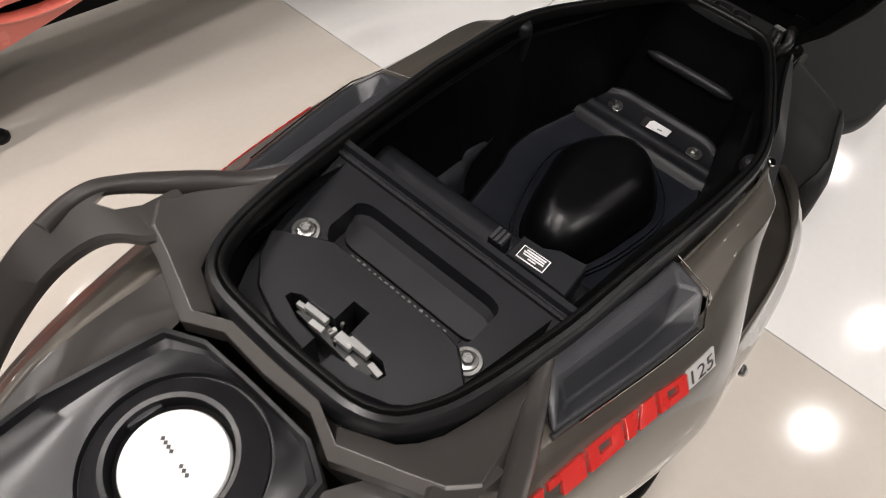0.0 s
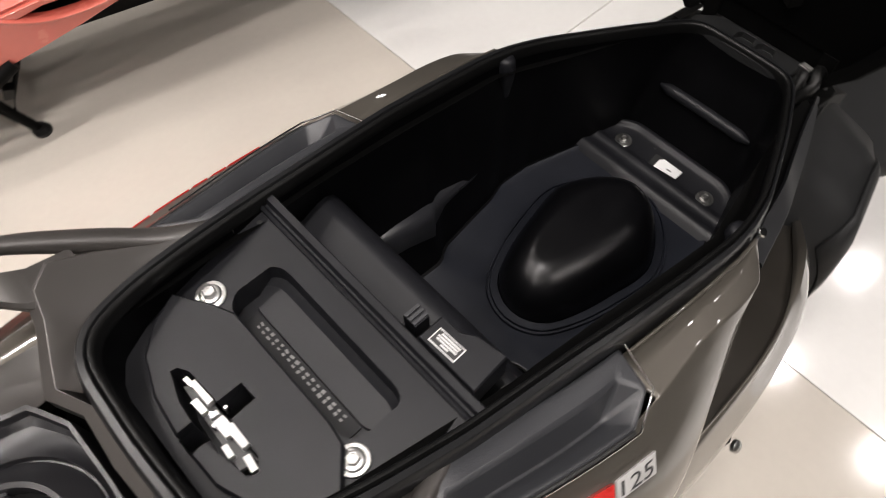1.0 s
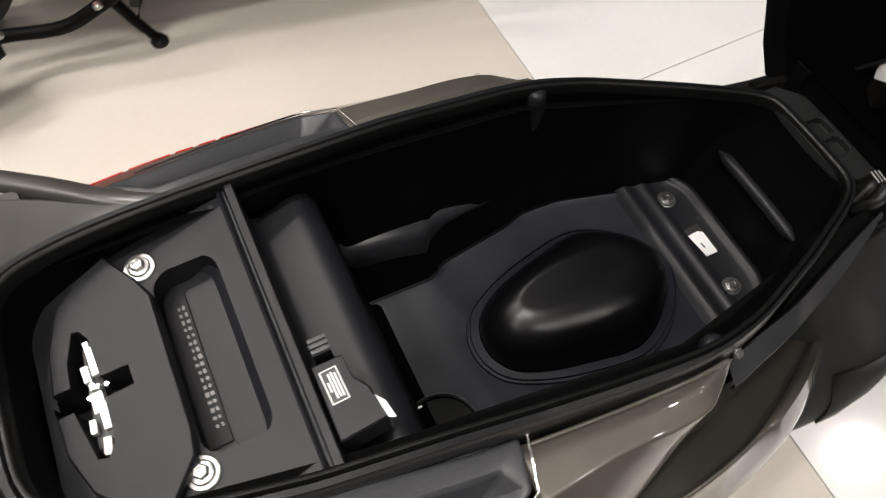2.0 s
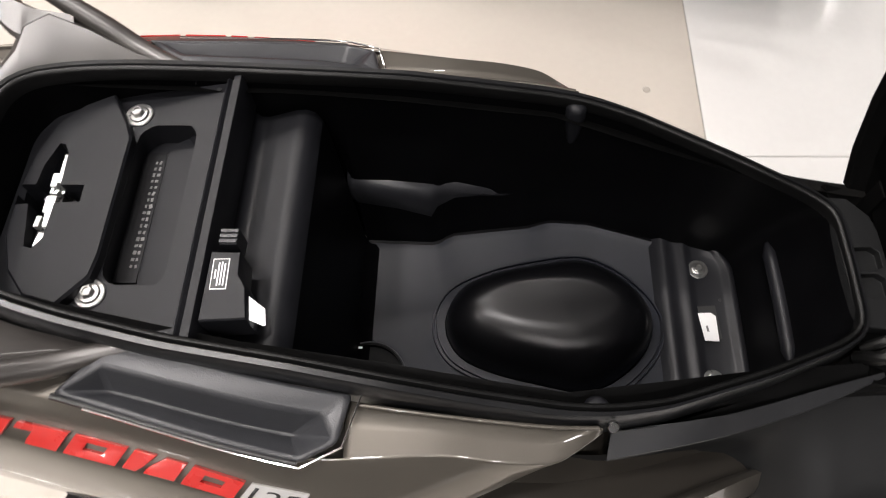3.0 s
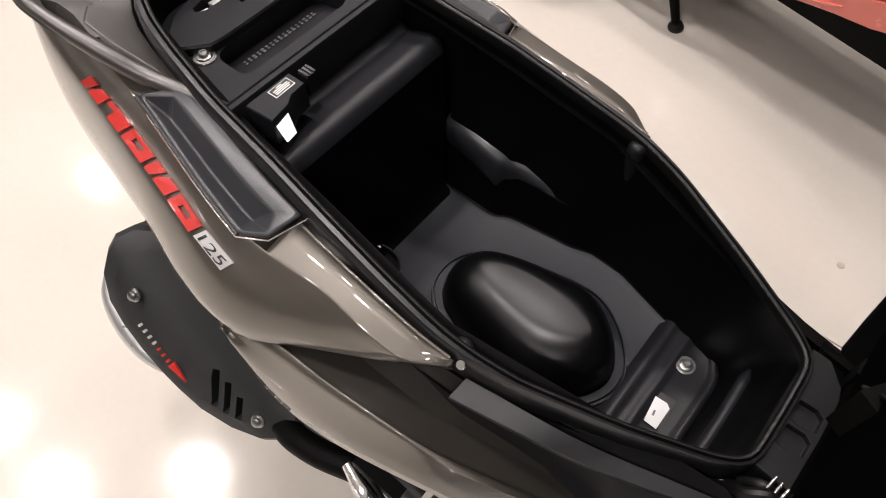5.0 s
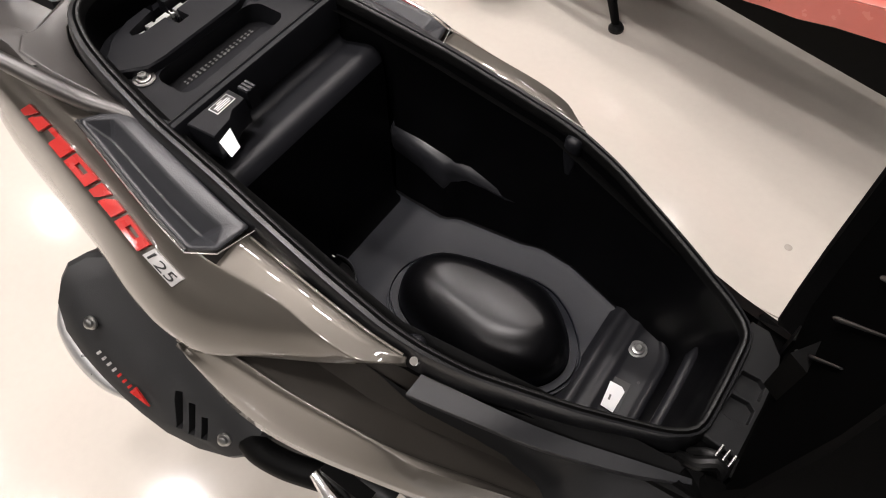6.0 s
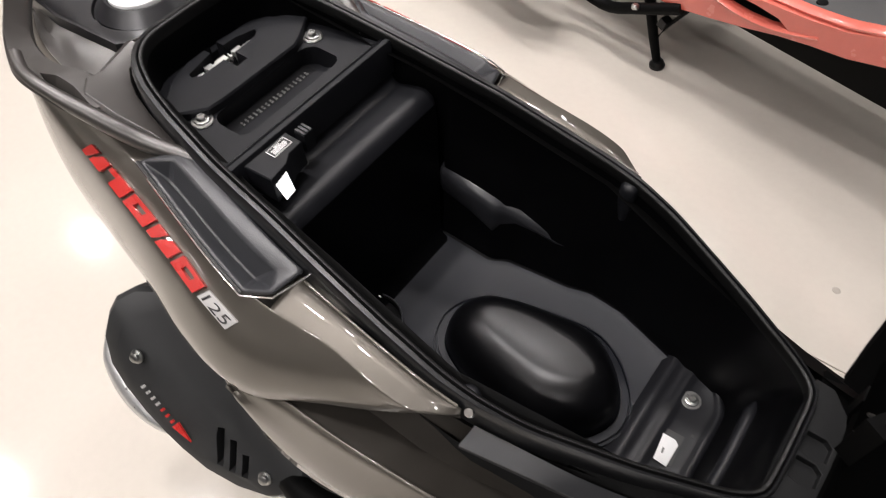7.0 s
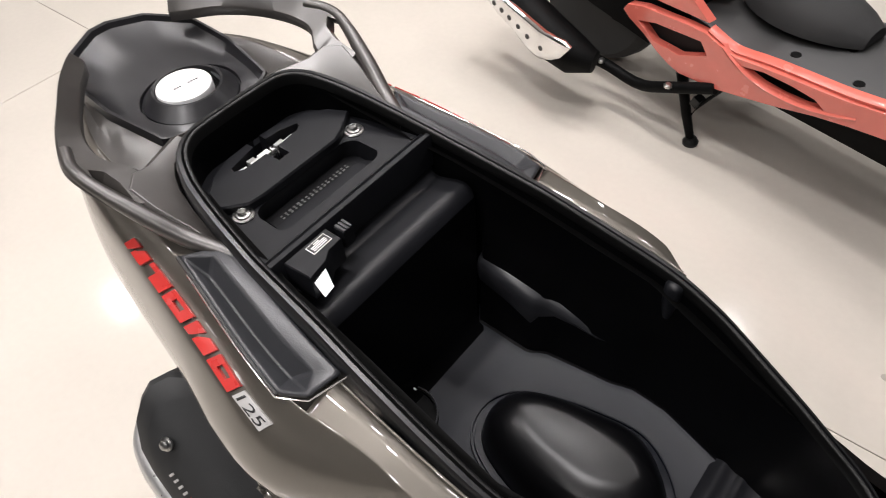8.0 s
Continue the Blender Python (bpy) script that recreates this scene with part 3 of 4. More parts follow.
# side panel sections: x, then (half width, height) from the rim outwards and down
PANEL_REAR = [(-0.52, (0.018, 0.770), (0.022, 0.766), (0.032, 0.757), (0.055, 0.728), (0.080, 0.63), (0.07, 0.56)),
         (-0.43, (0.085, 0.766), (0.092, 0.764), (0.100, 0.757), (0.117, 0.732), (0.132, 0.63), (0.11, 0.54)),
         (-0.36, (0.110, 0.758), (0.119, 0.757), (0.128, 0.750), (0.145, 0.726), (0.160, 0.625), (0.14, 0.54)),
         (-0.27, (0.112, 0.746), (0.134, 0.746), (0.146, 0.739), (0.164, 0.716), (0.180, 0.622), (0.16, 0.54)),
         (-0.19, (0.116, 0.738), (0.147, 0.738), (0.158, 0.728), (0.180, 0.706), (0.197, 0.620), (0.175, 0.55))]
PANEL_FRONT = [(-0.12, (0.122, 0.724), (0.161, 0.720), (0.171, 0.709), (0.193, 0.690), (0.216, 0.620), (0.19, 0.56)),
         (-0.05, (0.132, 0.710), (0.1715, 0.7035), (0.184, 0.691), (0.204, 0.671), (0.221, 0.636), (0.222, 0.608)),
         (0.03, (0.140, 0.701), (0.1655, 0.6975), (0.1755, 0.687), (0.1850, 0.674), (0.1930, 0.657), (0.1955, 0.642)),
         (0.075, (0.1425, 0.694), (0.1680, 0.6885), (0.1718, 0.681), (0.1748, 0.672), (0.1770, 0.663), (0.1775, 0.655)),
         (0.108, (0.1435, 0.688), (0.1660, 0.6810), (0.1662, 0.678), (0.1658, 0.674), (0.1648, 0.670), (0.1635, 0.666)),
         (0.122, (0.1432, 0.685), (0.1590, 0.6780), (0.1582, 0.6755), (0.1568, 0.6725), (0.1552, 0.670), (0.1535, 0.667)),
         (0.143, (0.1425, 0.681), (0.1440, 0.6760), (0.1441, 0.674), (0.1440, 0.672), (0.1438, 0.670), (0.1436, 0.668))]
PANEL = PANEL_REAR + PANEL_FRONT


def eased(line, times=24):
    """A line with its small waves taken out, its ends kept."""
    q = np.array(line, float)
    for _ in range(times):
        q[1:-1] = 0.5 * q[1:-1] + 0.25 * (q[:-2] + q[2:])
    return q


FINE = [eased(smooth_line([(s[0], *s[1 + j]) for s in PANEL], 181)) for j in range(6)]


def panel_section(x, v):
    """(half width, height) of the side panel at x, v from 0 (rim) to 5 (lower edge)."""
    p = [np.array([np.interp(x, f[:, 0], f[:, 1]), np.interp(x, f[:, 0], f[:, 2])]) for f in FINE]
    if v <= 1:
        return p[0] * (1 - v) + p[1] * v
    p = p[1:]
    p = [2 * p[0] - p[1]] + p + [2 * p[-1] - p[-2]]
    u = min(v - 1, 4.0)
    i = min(int(u), 3)
    f = u - i
    a, b, c, d = p[i:i + 4]
    return 0.5 * (2 * b + (c - a) * f + (2 * a - 5 * b + 4 * c - d) * f * f + (3 * b - a - 3 * c + d) * f ** 3)


def panel_point(x, v, side):
    """A point of the side panel, with a softly rounded crease at v = 1."""
    w = 0.07
    if abs(v - 1) < w:
        f = (v - 1 + w) / (2 * w)
        a, b, c = panel_section(x, 1 - w), panel_section(x, 1), panel_section(x, 1 + w)
        y, z = a * (1 - f) ** 2 + b * 2 * f * (1 - f) + c * f * f
    else:
        y, z = panel_section(x, v)
    return Vector((x, side * float(y), float(z)))


def on_panel(outline, side, low, high):
    """A plate that follows the panel: outline of (x, v), from low to high above the surface."""
    rows = [[], []]
    for x, v in outline:
        p = panel_point(x, v, side)
        n = (panel_point(x + 0.01, v, side) - panel_point(x - 0.01, v, side)).cross(panel_point(x, v + 0.05, side) - panel_point(x, v - 0.05, side))
        n.normalize()
        if n.z < 0:
            n = -n
        rows[0].append(p + n * low)
        rows[1].append(p + n * high)
    return capped(rows)


GRIP_X = (-0.192, -0.030)


def build_panel(scooter, side):
    bm = bmesh.new()
    xs = np.linspace(PANEL[0][0], PANEL[-1][0], 130)
    vs = [0, 0.5, 0.93, 0.965, 1, 1.035, 1.07] + [1 + 0.2 * k for k in range(1, 21)]
    grid = [[bm.verts.new(panel_point(x, v, side)) for v in vs] for x in xs]
    for i in range(len(xs) - 1):
        for j in range(len(vs) - 1):
            if j < 4 and xs[i + 1] > GRIP_X[0] and xs[i] < GRIP_X[1]:
                continue
            bm.faces.new((grid[i][j], grid[i + 1][j], grid[i + 1][j + 1], grid[i][j + 1]))
    panel = part("side_panel", bm, BRONZE, scooter, "glossy bronze metallic side panel", 30)
    solid(panel, 0.002, 0)
    part("panel_edge", tube([panel_point(x, 0.04, side) + Vector((0, 0, 0.0012)) for x in np.linspace(-0.018, 0.140, 24)], 0.0016, 8), BRONZE, panel, "rolled edge of the panel beside the seal", 60)

    # dark grip trim let into the panel's top
    P = lambda x, y, z: (x, side * y, z)
    bm = bmesh.new()
    n = 8
    inner, top, low, outer = [], [], [], []
    for k in range(n + 1):
        f = k / n
        mix = lambda a, b: P(*[(1 - f) * p + f * q for p, q in zip(a, b)])
        bow = 0.003 * math.sin(math.pi * f)
        inner.append(mix((-0.174, 0.110, 0.746), (-0.0225, 0.1315 + bow, 0.7125)))
        top.append(mix((-0.175, 0.125, 0.746), (-0.040, 0.144 + bow, 0.7115)))
        low.append(mix((-0.177, 0.136, 0.724), (-0.062, 0.154 + bow, 0.690)))
        outer.append(mix((-0.203, 0.143, 0.744), (-0.0535, 0.1735 + bow, 0.7060)))
    nose = P(-0.0295, 0.1620, 0.7110)
    V = [[bm.verts.new(p) for p in r] for r in (inner, top, low, outer)]
    nv = bm.verts.new(nose)
    for a, b in zip(V, V[1:]):
        for k in range(n):
            bm.faces.new((a[k], a[k + 1], b[k + 1], b[k]))
    bm.faces.new((V[0][0], V[1][0], V[3][0]))
    bm.faces.new((V[1][0], V[2][0], V[3][0]))
    bm.faces.new((V[2][n], V[3][n], nv))
    bm.faces.new((V[1][n], V[2][n], nv))
    bm.faces.new((V[0][n], V[1][n], nv))
    grip = part("grip_trim", bm, TRIM, panel, "dark grey plastic grip trim with a sunken trough", 20)
    solid(grip, 0.006, 0)
    rounded(grip, 0.0025, 2, 18)
    edge = [Vector(p) + Vector((0, side * 0.004, 0.0)) for p in outer[1:]] + [Vector(nose) + Vector((0.003, side * 0.003, 0.0)), Vector(inner[-1]) + Vector((0.006, 0, 0))]
    part("bright_line", tube(edge, 0.0008, 8), CHROME, panel)
    back = [Vector(p) + Vector((-0.002, side * 0.001, -0.002)) for p in outer]
    part("trim_gap", tube(back, 0.0022, 8), INK_SHADE, panel)

    # emblem: five red slanted blocks and a light plate
    drop = 0.38 if side > 0 else 0.0
    def vv(x, f):
        k = (x + 0.262) / 0.208
        lo, hi = 2.62 + 0.16 * k + drop, 2.16 + 0.18 * k + drop
        return hi + (lo - hi) * f
    def patch(x0, x1, f0, f1, low, high, slant=0.008):
        q = [(x0 + slant * (1 - f1), f1), (x1 + slant * (1 - f1), f1), (x1 + slant * (1 - f0), f0), (x0 + slant * (1 - f0), f0)]
        return on_panel([(x, vv(x, f)) for x, f in q], side, low, high)
    x, w = -0.269, 0.0352
    for k in range(5):
        body = patch(x, x + w - 0.0040, 0, 1, 0.0006, 0.0050 if side < 0 else 0.0022)
        if k in (0, 3):
            slit = [(x + w * .06, 1.25), (x + w * .24, 1.25), (x + w * .84, -0.25), (x + w * .66, -0.25)]
            cuts = [on_panel([(px, vv(px, f)) for px, f in slit], side, -0.004, 0.02)]
        elif k == 1:
            cuts = [patch(x - w * .1, x + w * .34, 0.42, 1.3, -0.004, 0.02)]
        else:
            cuts = [patch(x + w * .26, x + w * .62, 0.32, 0.70, -0.004, 0.02)]
        part("emblem_block", rounded_bm(carved(body, cuts)), RED, panel, "raised red emblem block")
        x += w
    if side > 0:
        return panel
    plate = part("emblem_plate", rounded_bm(patch(x + 0.000, x + 0.036, 0.0, 1.0, 0.0006, 0.0028)), BADGE, panel, "small silver number plate on the panel")
    digits = lettering("125")
    for v in digits.verts:
        f = 0.84 - 0.68 * v.co.y
        px = x + 0.0035 + 0.029 * v.co.x + 0.008 * (1 - f)
        p = panel_point(px, vv(px, f), side)
        n = (panel_point(px + 0.01, vv(px, f), side) - panel_point(px - 0.01, vv(px, f), side)).cross(panel_point(px, vv(px, f) + 0.05, side) - panel_point(px, vv(px, f) - 0.05, side)).normalized()
        v.co = p + (n if n.z > 0 else -n) * 0.0031
    solid(part("number", digits, INK_SHADE, plate, "dark raised number"), 0.0003, 0)
    return panel


def build_lower_body(scooter):
    for side in (1, -1):
        # black inner body below the rim
        rows = []
        for x in np.linspace(-0.50, 0.40, 30):
            h = float(np.interp(x, [-0.5, -0.3, -0.1, 0.12, 0.27, 0.40], [0.05, 0.095, 0.122, 0.138, 0.108, 0.09]))
            z = rim_height(x) - 0.012 - 0.05 * min(1.0, max(0.0, (-0.27 - x) / 0.03))
            rows.append([(x, side * (h - 0.02), z), (x, side * h, z - 0.012), (x, side * (h + 0.005), z - 0.06), (x, side * h, 0.42), (x, side * h * 0.7, 0.34)])
        part("inner_body", sheet(rows), DARK, scooter, "black inner body below the panels")
        # bronze lower panel that sweeps forward
        top = [(-0.068, 0.2195, 0.604), (-0.037, 0.2105, 0.616), (-0.007, 0.2070, 0.627), (0.021, 0.2065, 0.633), (0.058, 0.2060, 0.632), (0.095, 0.2035, 0.635), (0.134, 0.1975, 0.626), (0.171, 0.1880, 0.609), (0.206, 0.1750, 0.597), (0.241, 0.1600, 0.580), (0.30, 0.138, 0.545), (0.36, 0.122, 0.50)]
        mid = [(-0.064, 0.2205, 0.602), (-0.028, 0.2195, 0.598), (0.005, 0.2185, 0.596), (0.038, 0.2170, 0.597), (0.075, 0.2135, 0.601), (0.116, 0.2070, 0.609), (0.155, 0.1985, 0.611), (0.188, 0.1890, 0.606), (0.223, 0.1765, 0.598), (0.248, 0.1650, 0.588), (0.30, 0.142, 0.550), (0.36, 0.125, 0.50)]
        low = [(-0.060, 0.2222, 0.610), (-0.044, 0.2255, 0.580), (-0.019, 0.2290, 0.548), (0.017, 0.2305, 0.538), (0.070, 0.2275, 0.553), (0.116, 0.2220, 0.572), (0.163, 0.2120, 0.578), (0.197, 0.2030, 0.575), (0.25, 0.180, 0.555), (0.30, 0.155, 0.52), (0.36, 0.13, 0.48)]
        pull = 0.022 if side > 0 else 0.0
        grid = [eased(smooth_line([(x, side * (y - pull), z - pull * .6) for x, y, z in r], 40), 6) for r in (top, mid, low)]
        bulge = np.array([0, side * .003, 0])
        bm = sheet([grid[0], grid[0] * .5 + grid[1] * .5, grid[1]])
        lower = sheet([grid[1], grid[1] * .65 + grid[2] * .35 + bulge * .9, grid[1] * .3 + grid[2] * .7 + bulge * .9, grid[2]])
        spare = bpy.data.meshes.new("spare")
        lower.to_mesh(spare)
        bm.from_mesh(spare)
        lp = part("lower_panel", bm, BRONZE, scooter, "glossy bronze lower side panel with a crisp crease", 40)
        solid(lp, 0.002, 0)
        # filling between the side panel and the lower panel, shade in its colour
        rows = []
        for x in np.linspace(-0.036, 0.36, 24):
            h = float(np.interp(x, [-0.05, 0.12, 0.27, 0.40], [0.125, 0.138, 0.100, 0.06]))
            y = float(np.interp(x, [p[0] for p in top], [p[1] for p in top]))
            z = float(np.interp(x, [p[0] for p in top], [p[2] for p in top]))
            rows.append([(x, side * h, rim_height(x) - 0.045), (x, side * (h * .5 + (y - pull) * .5), z - 0.012 - pull), (x, side * (y + 0.002 - pull), z - 0.004 - pull * .6)])
        part("panel_recess", sheet(rows), RECESS, scooter, "bronze recess between the panels, shade put into its colour", 50)
        # dark grey strip below the seal and the front panel
        upper = smooth_line([(0.153, 0.139, 0.656), (0.227, 0.126, 0.648), (0.272, 0.113, 0.638), (0.316, 0.099, 0.633), (0.366, 0.084, 0.630)], 18)
        outer = smooth_line([(0.150, 0.157, 0.648), (0.212, 0.143, 0.642), (0.256, 0.130, 0.632), (0.319, 0.108, 0.626), (0.368, 0.0865, 0.627)], 18)
        rows, under = [], []
        for p, q in zip(upper, outer):
            w = q - p
            skirt = np.array([p[0], half_width(min(p[0], 0.352)) + 0.0118, rim_height(min(p[0], 0.352)) - 0.022])
            under.append([(v[0], side * v[1], v[2]) for v in (skirt, p - w * .15 + np.array([0, 0, -0.010]), p + w * .3 + np.array([0, 0, -0.010]))])
            r = [p - w * .15 + np.array([0, 0, -0.009]), p - w * .03, p, q, q + w * .04 + np.array([0, 0, -0.0015]), q - w * .1 + np.array([0, 0, -0.012])]
            rows.append([(v[0], side * v[1], v[2]) for v in r])
        if side < 0:
            # Black sheet in the gap at the seal; its colour stands in for shade.
            part("strip_gap_shade", sheet(under), DARK, scooter)
            part("front_strip", sheet(rows), STRIP, scooter, "dark grey strip below the seal", 28)
        rows = []
        for x in (np.linspace(0.02, 0.49, 32) if side < 0 else np.linspace(0.02, 0.34, 22)):
            hx = float(np.interp(x, [0.0, 0.15, 0.21, 0.26, 0.32, 0.37, 0.50], [0.150, 0.152, 0.138, 0.126, 0.105, 0.085, 0.085]))
            zx = float(np.interp(x, [0.0, 0.15, 0.21, 0.26, 0.32, 0.37, 0.42, 0.50], [0.640, 0.637, 0.631, 0.622, 0.615, 0.612, 0.590, 0.515]))
            wx = float(np.interp(x, [0.0, 0.10, 0.16, 0.20, 0.25, 0.30, 0.36, 0.42, 0.46, 0.50], [0.170, 0.182, 0.190, 0.198, 0.205, 0.203, 0.189, 0.173, 0.162, 0.152]))
            zm = float(np.interp(x, [0.0, 0.15, 0.25, 0.32, 0.40, 0.50], [0.560, 0.548, 0.550, 0.572, 0.572, 0.505]))
            if side > 0:
                hx -= 0.018
                wx = min(wx, float(np.interp(x, [0.0, 0.20, 0.34], [0.17, 0.135, 0.075])))
            u = min(1.0, max(0.0, (x - 0.255) / 0.07))
            u = u * u * (3 - 2 * u)
            lowered = [(hx, zx), (hx + 0.004, 0.56), (hx * .5 + wx * .5, 0.490), (wx - 0.014, 0.445), (wx - 0.012, 0.40), (wx * .9, 0.33)]
            pts = [(hx, zx), (hx * .6 + wx * .4, zm * .55 + zx * .45), (hx * .15 + wx * .85, zm - 0.008), (wx, min(zm - 0.045, 0.515)), (wx * .995, 0.43), (wx * .9, 0.34)]
            pts = [(a[0] * (1 - u) + b[0] * u, a[1] * (1 - u) + b[1] * u) for a, b in zip(lowered, pts)]
            rows.append(smooth_line([(x, side * y, z) for y, z in pts], 14))
        nose = [(p[0] + 0.004, p[1] * 0.55, p[2] - 0.03) for p in rows[-1]]
        fp = part("front_side_panel", sheet(rows + [nose]), FRONT, scooter, "matt dark grey panel below the seat nose", 40)
        if side < 0:
            raised = [[p + np.array([0.0, side * 0.0015, 0.0018]) for p in r[5:10]] for r in rows[18:27]]
            solid(part("panel_inset", sheet(raised), FRONT, fp, "slightly raised field on the panel"), 0.003, 0)
        # front crossing below the hinge
    part("under_seat_bridge", capped([[(0.352, y, 0.612), (0.358, y, 0.628), (0.40, y, 0.612), (0.46, y, 0.57), (0.47, y, 0.42), (0.37, y, 0.42)]
                                      for y in np.linspace(-0.092, 0.085, 7)]), DARK, scooter, "black bridge below the seat hinge")
    # floorboard ahead of the seat, widening forwards
    edge = smooth_line([(0.46, 0.120), (0.60, 0.140), (0.68, 0.177), (0.72, 0.1985), (0.78, 0.210), (0.92, 0.215), (1.10, 0.190)], 26)
    rows = []
    for x, h in edge:
        rows.append([(x, -h + 0.012, 0.285), (x, -h, 0.300), (x, -h, 0.318), (x, -h + 0.006, 0.328), (x, -h + 0.03, 0.330), (x, h - 0.03, 0.330), (x, h - 0.006, 0.328), (x, h, 0.318), (x, h, 0.300), (x, h - 0.012, 0.285)])
    part("floorboard", capped(rows), FRONT, scooter, "matt dark floorboard ahead of the seat", 40)
    # screw at the tip of each panel
    for side in (-1,):
        part("trim_screw", turned([(0, 0), (0.0045, 0), (0.0045, 0.0015), (0.0035, 0.003), (0, 0.003)], 16, frame_at((0.150, side * 0.141, 0.681), (1, 0, 0), (0, side * .5, .8))), CHROME, scooter)


CAP_X = -0.362


def build_tail(scooter):
    outline = [(-0.303, 0.0), (-0.304, 0.045), (-0.316, 0.068), (-0.39, 0.080), (-0.450, 0.077), (-0.500, 0.048), (-0.522, 0.010)]
    outline = outline + [(x, -y) for x, y in outline[::-1]][:-1]
    poly = np.array(outline + outline[:1])

    def reach(a):
        d = np.array([math.cos(a), math.sin(a)])
        best = 1.0
        o = np.array([CAP_X, 0.0])
        for p, q in zip(poly, poly[1:]):
            e = q - p
            det = d[0] * (-e[1]) + e[0] * d[1]
            if abs(det) < 1e-9:
                continue
            w = p - o
            r = (w[0] * (-e[1]) + e[0] * w[1]) / det
            s = (d[0] * w[1] - d[1] * w[0]) / det
            if r > 0 and -1e-6 <= s <= 1 + 1e-6:
                best = min(best, r)
        return best
    n = 96
    angles = [2 * math.pi * k / n for k in range(n)]
    rs = [reach(a) for a in angles]

    def edge_z(x):
        return float(np.interp(x, [-0.52, -0.45, -0.32, -0.30], [0.788, 0.785, 0.768, 0.762]))

    def row(k, dz, blend):
        out = []
        for a, r in zip(angles, rs):
            rad = 0.053 * (1 - blend) + r * blend * k if blend else 0.053 * k
            x, y = CAP_X + rad * math.cos(a), rad * math.sin(a)
            ez = edge_z(CAP_X + r * math.cos(a))
            z = (0.764 * (1 - blend) + ez * blend) + dz
            out.append((x, y, z))
        return out
    rows = [row(0.63, -0.004, 0), row(0.645, 0.011, 0), row(0.70, 0.0115, 0), row(0.95, -0.001, 0), row(0.96, -0.0045, 0), row(0.985, -0.0045, 0), row(1.0, 0.0, 0),
            row(1.0, -0.004, 0.35), row(1.0, -0.005, 0.65), row(0.94, -0.003, 1.0), row(0.955, 0.003, 1.0), row(0.995, 0.003, 1.0), row(1.005, -0.002, 1.0), row(1.01, -0.025, 1.0)]
    tail = part("tail_cover", sheet(rows, closed_v=True), TAIL, scooter, "satin black tail cover with a sunken filler ring", 30)
    part("filler_well", turned([(0, 0.002), (0.034, 0.002), (0.034, -0.012), (0, -0.012)], 48, pose(CAP_X, 0, 0.762)), DARK, tail)
    cap = part("fuel_cap", turned([(0.0, 0.0), (0.0285, 0.0), (0.0295, 0.003), (0.0295, 0.011), (0.0288, 0.013), (0.0276, 0.0137), (0, 0.0140)], 64, pose(CAP_X, -0.004, 0.7640)), CAP, tail, "round white fuel cap with small print")
    for k, (dx, dy) in enumerate(((0.004, 0.014), (0.0035, 0.011), (0.003, 0.008), (0.0025, 0.005), (0.001, -0.005), (0.0005, -0.008), (0.0, -0.011))):
        part("print_bar", block((-0.0008, -0.0011, 0), (0.0016, 0.0011, 0.0002), m=pose(CAP_X + dx, -0.004 + dy, 0.7781, 0, 0, 40)), INK_SHADE, cap)
    part("cap_tab", block((-0.004, -0.010, 0), (0.004, 0.010, 0.006), m=pose(CAP_X + 0.006, 0.0345, 0.764, 0, 0, 80)), TRIM, tail)

    # slopes between the tail cover and the side panels
    for side in (1, -1):
        rows = []
        for x in np.linspace(-0.505, -0.20, 24):
            y0 = float(np.interp(x, [-0.522, -0.50, -0.45, -0.39, -0.316, -0.27, -0.19], [0.008, 0.046, 0.0765, 0.080, 0.068, 0.098, 0.108]))
            z0 = edge_z(x) - 0.004 if x < -0.31 else 0.755
            q = panel_point(x, 0.0, side)
            p = Vector((x, side * y0, z0))
            rows.append([p + Vector((0, 0, -0.004)), p.lerp(q, 0.5) + Vector((0, 0, -0.006)), q + Vector((0, 0, 0.001))])
        part("tail_flank", sheet(rows), RAIL, scooter, "matt bronze flank beside the tail cover", 40)


SLOT = [(-0.2965, 0.1475), (-0.2900, 0.1350), (-0.2760, 0.1270), (-0.2440, 0.1230), (-0.2560, 0.1375), (-0.2840, 0.1500)]
RAIL_OUT = [(-0.160, 0.117, 0.744), (-0.190, 0.128, 0.750), (-0.210, 0.1365, 0.757), (-0.230, 0.145, 0.769), (-0.250, 0.1525, 0.781), (-0.270, 0.1595, 0.793), (-0.290, 0.1640, 0.803),
            (-0.310, 0.1630, 0.8065), (-0.330, 0.1550, 0.810), (-0.350, 0.1420, 0.816), (-0.372, 0.1240, 0.822), (-0.405, 0.101, 0.824), (-0.440, 0.076, 0.818), (-0.458, 0.062, 0.812)]


def slot_cutter(side):
    """The drafted slot through a grab rail, leaning outwards as it goes down."""
    return capped([[(x - 0.1 * (z - 0.8), side * (y - 0.65 * (z - 0.8)), z) for x, y in SLOT] for z in (0.74, 0.86)])


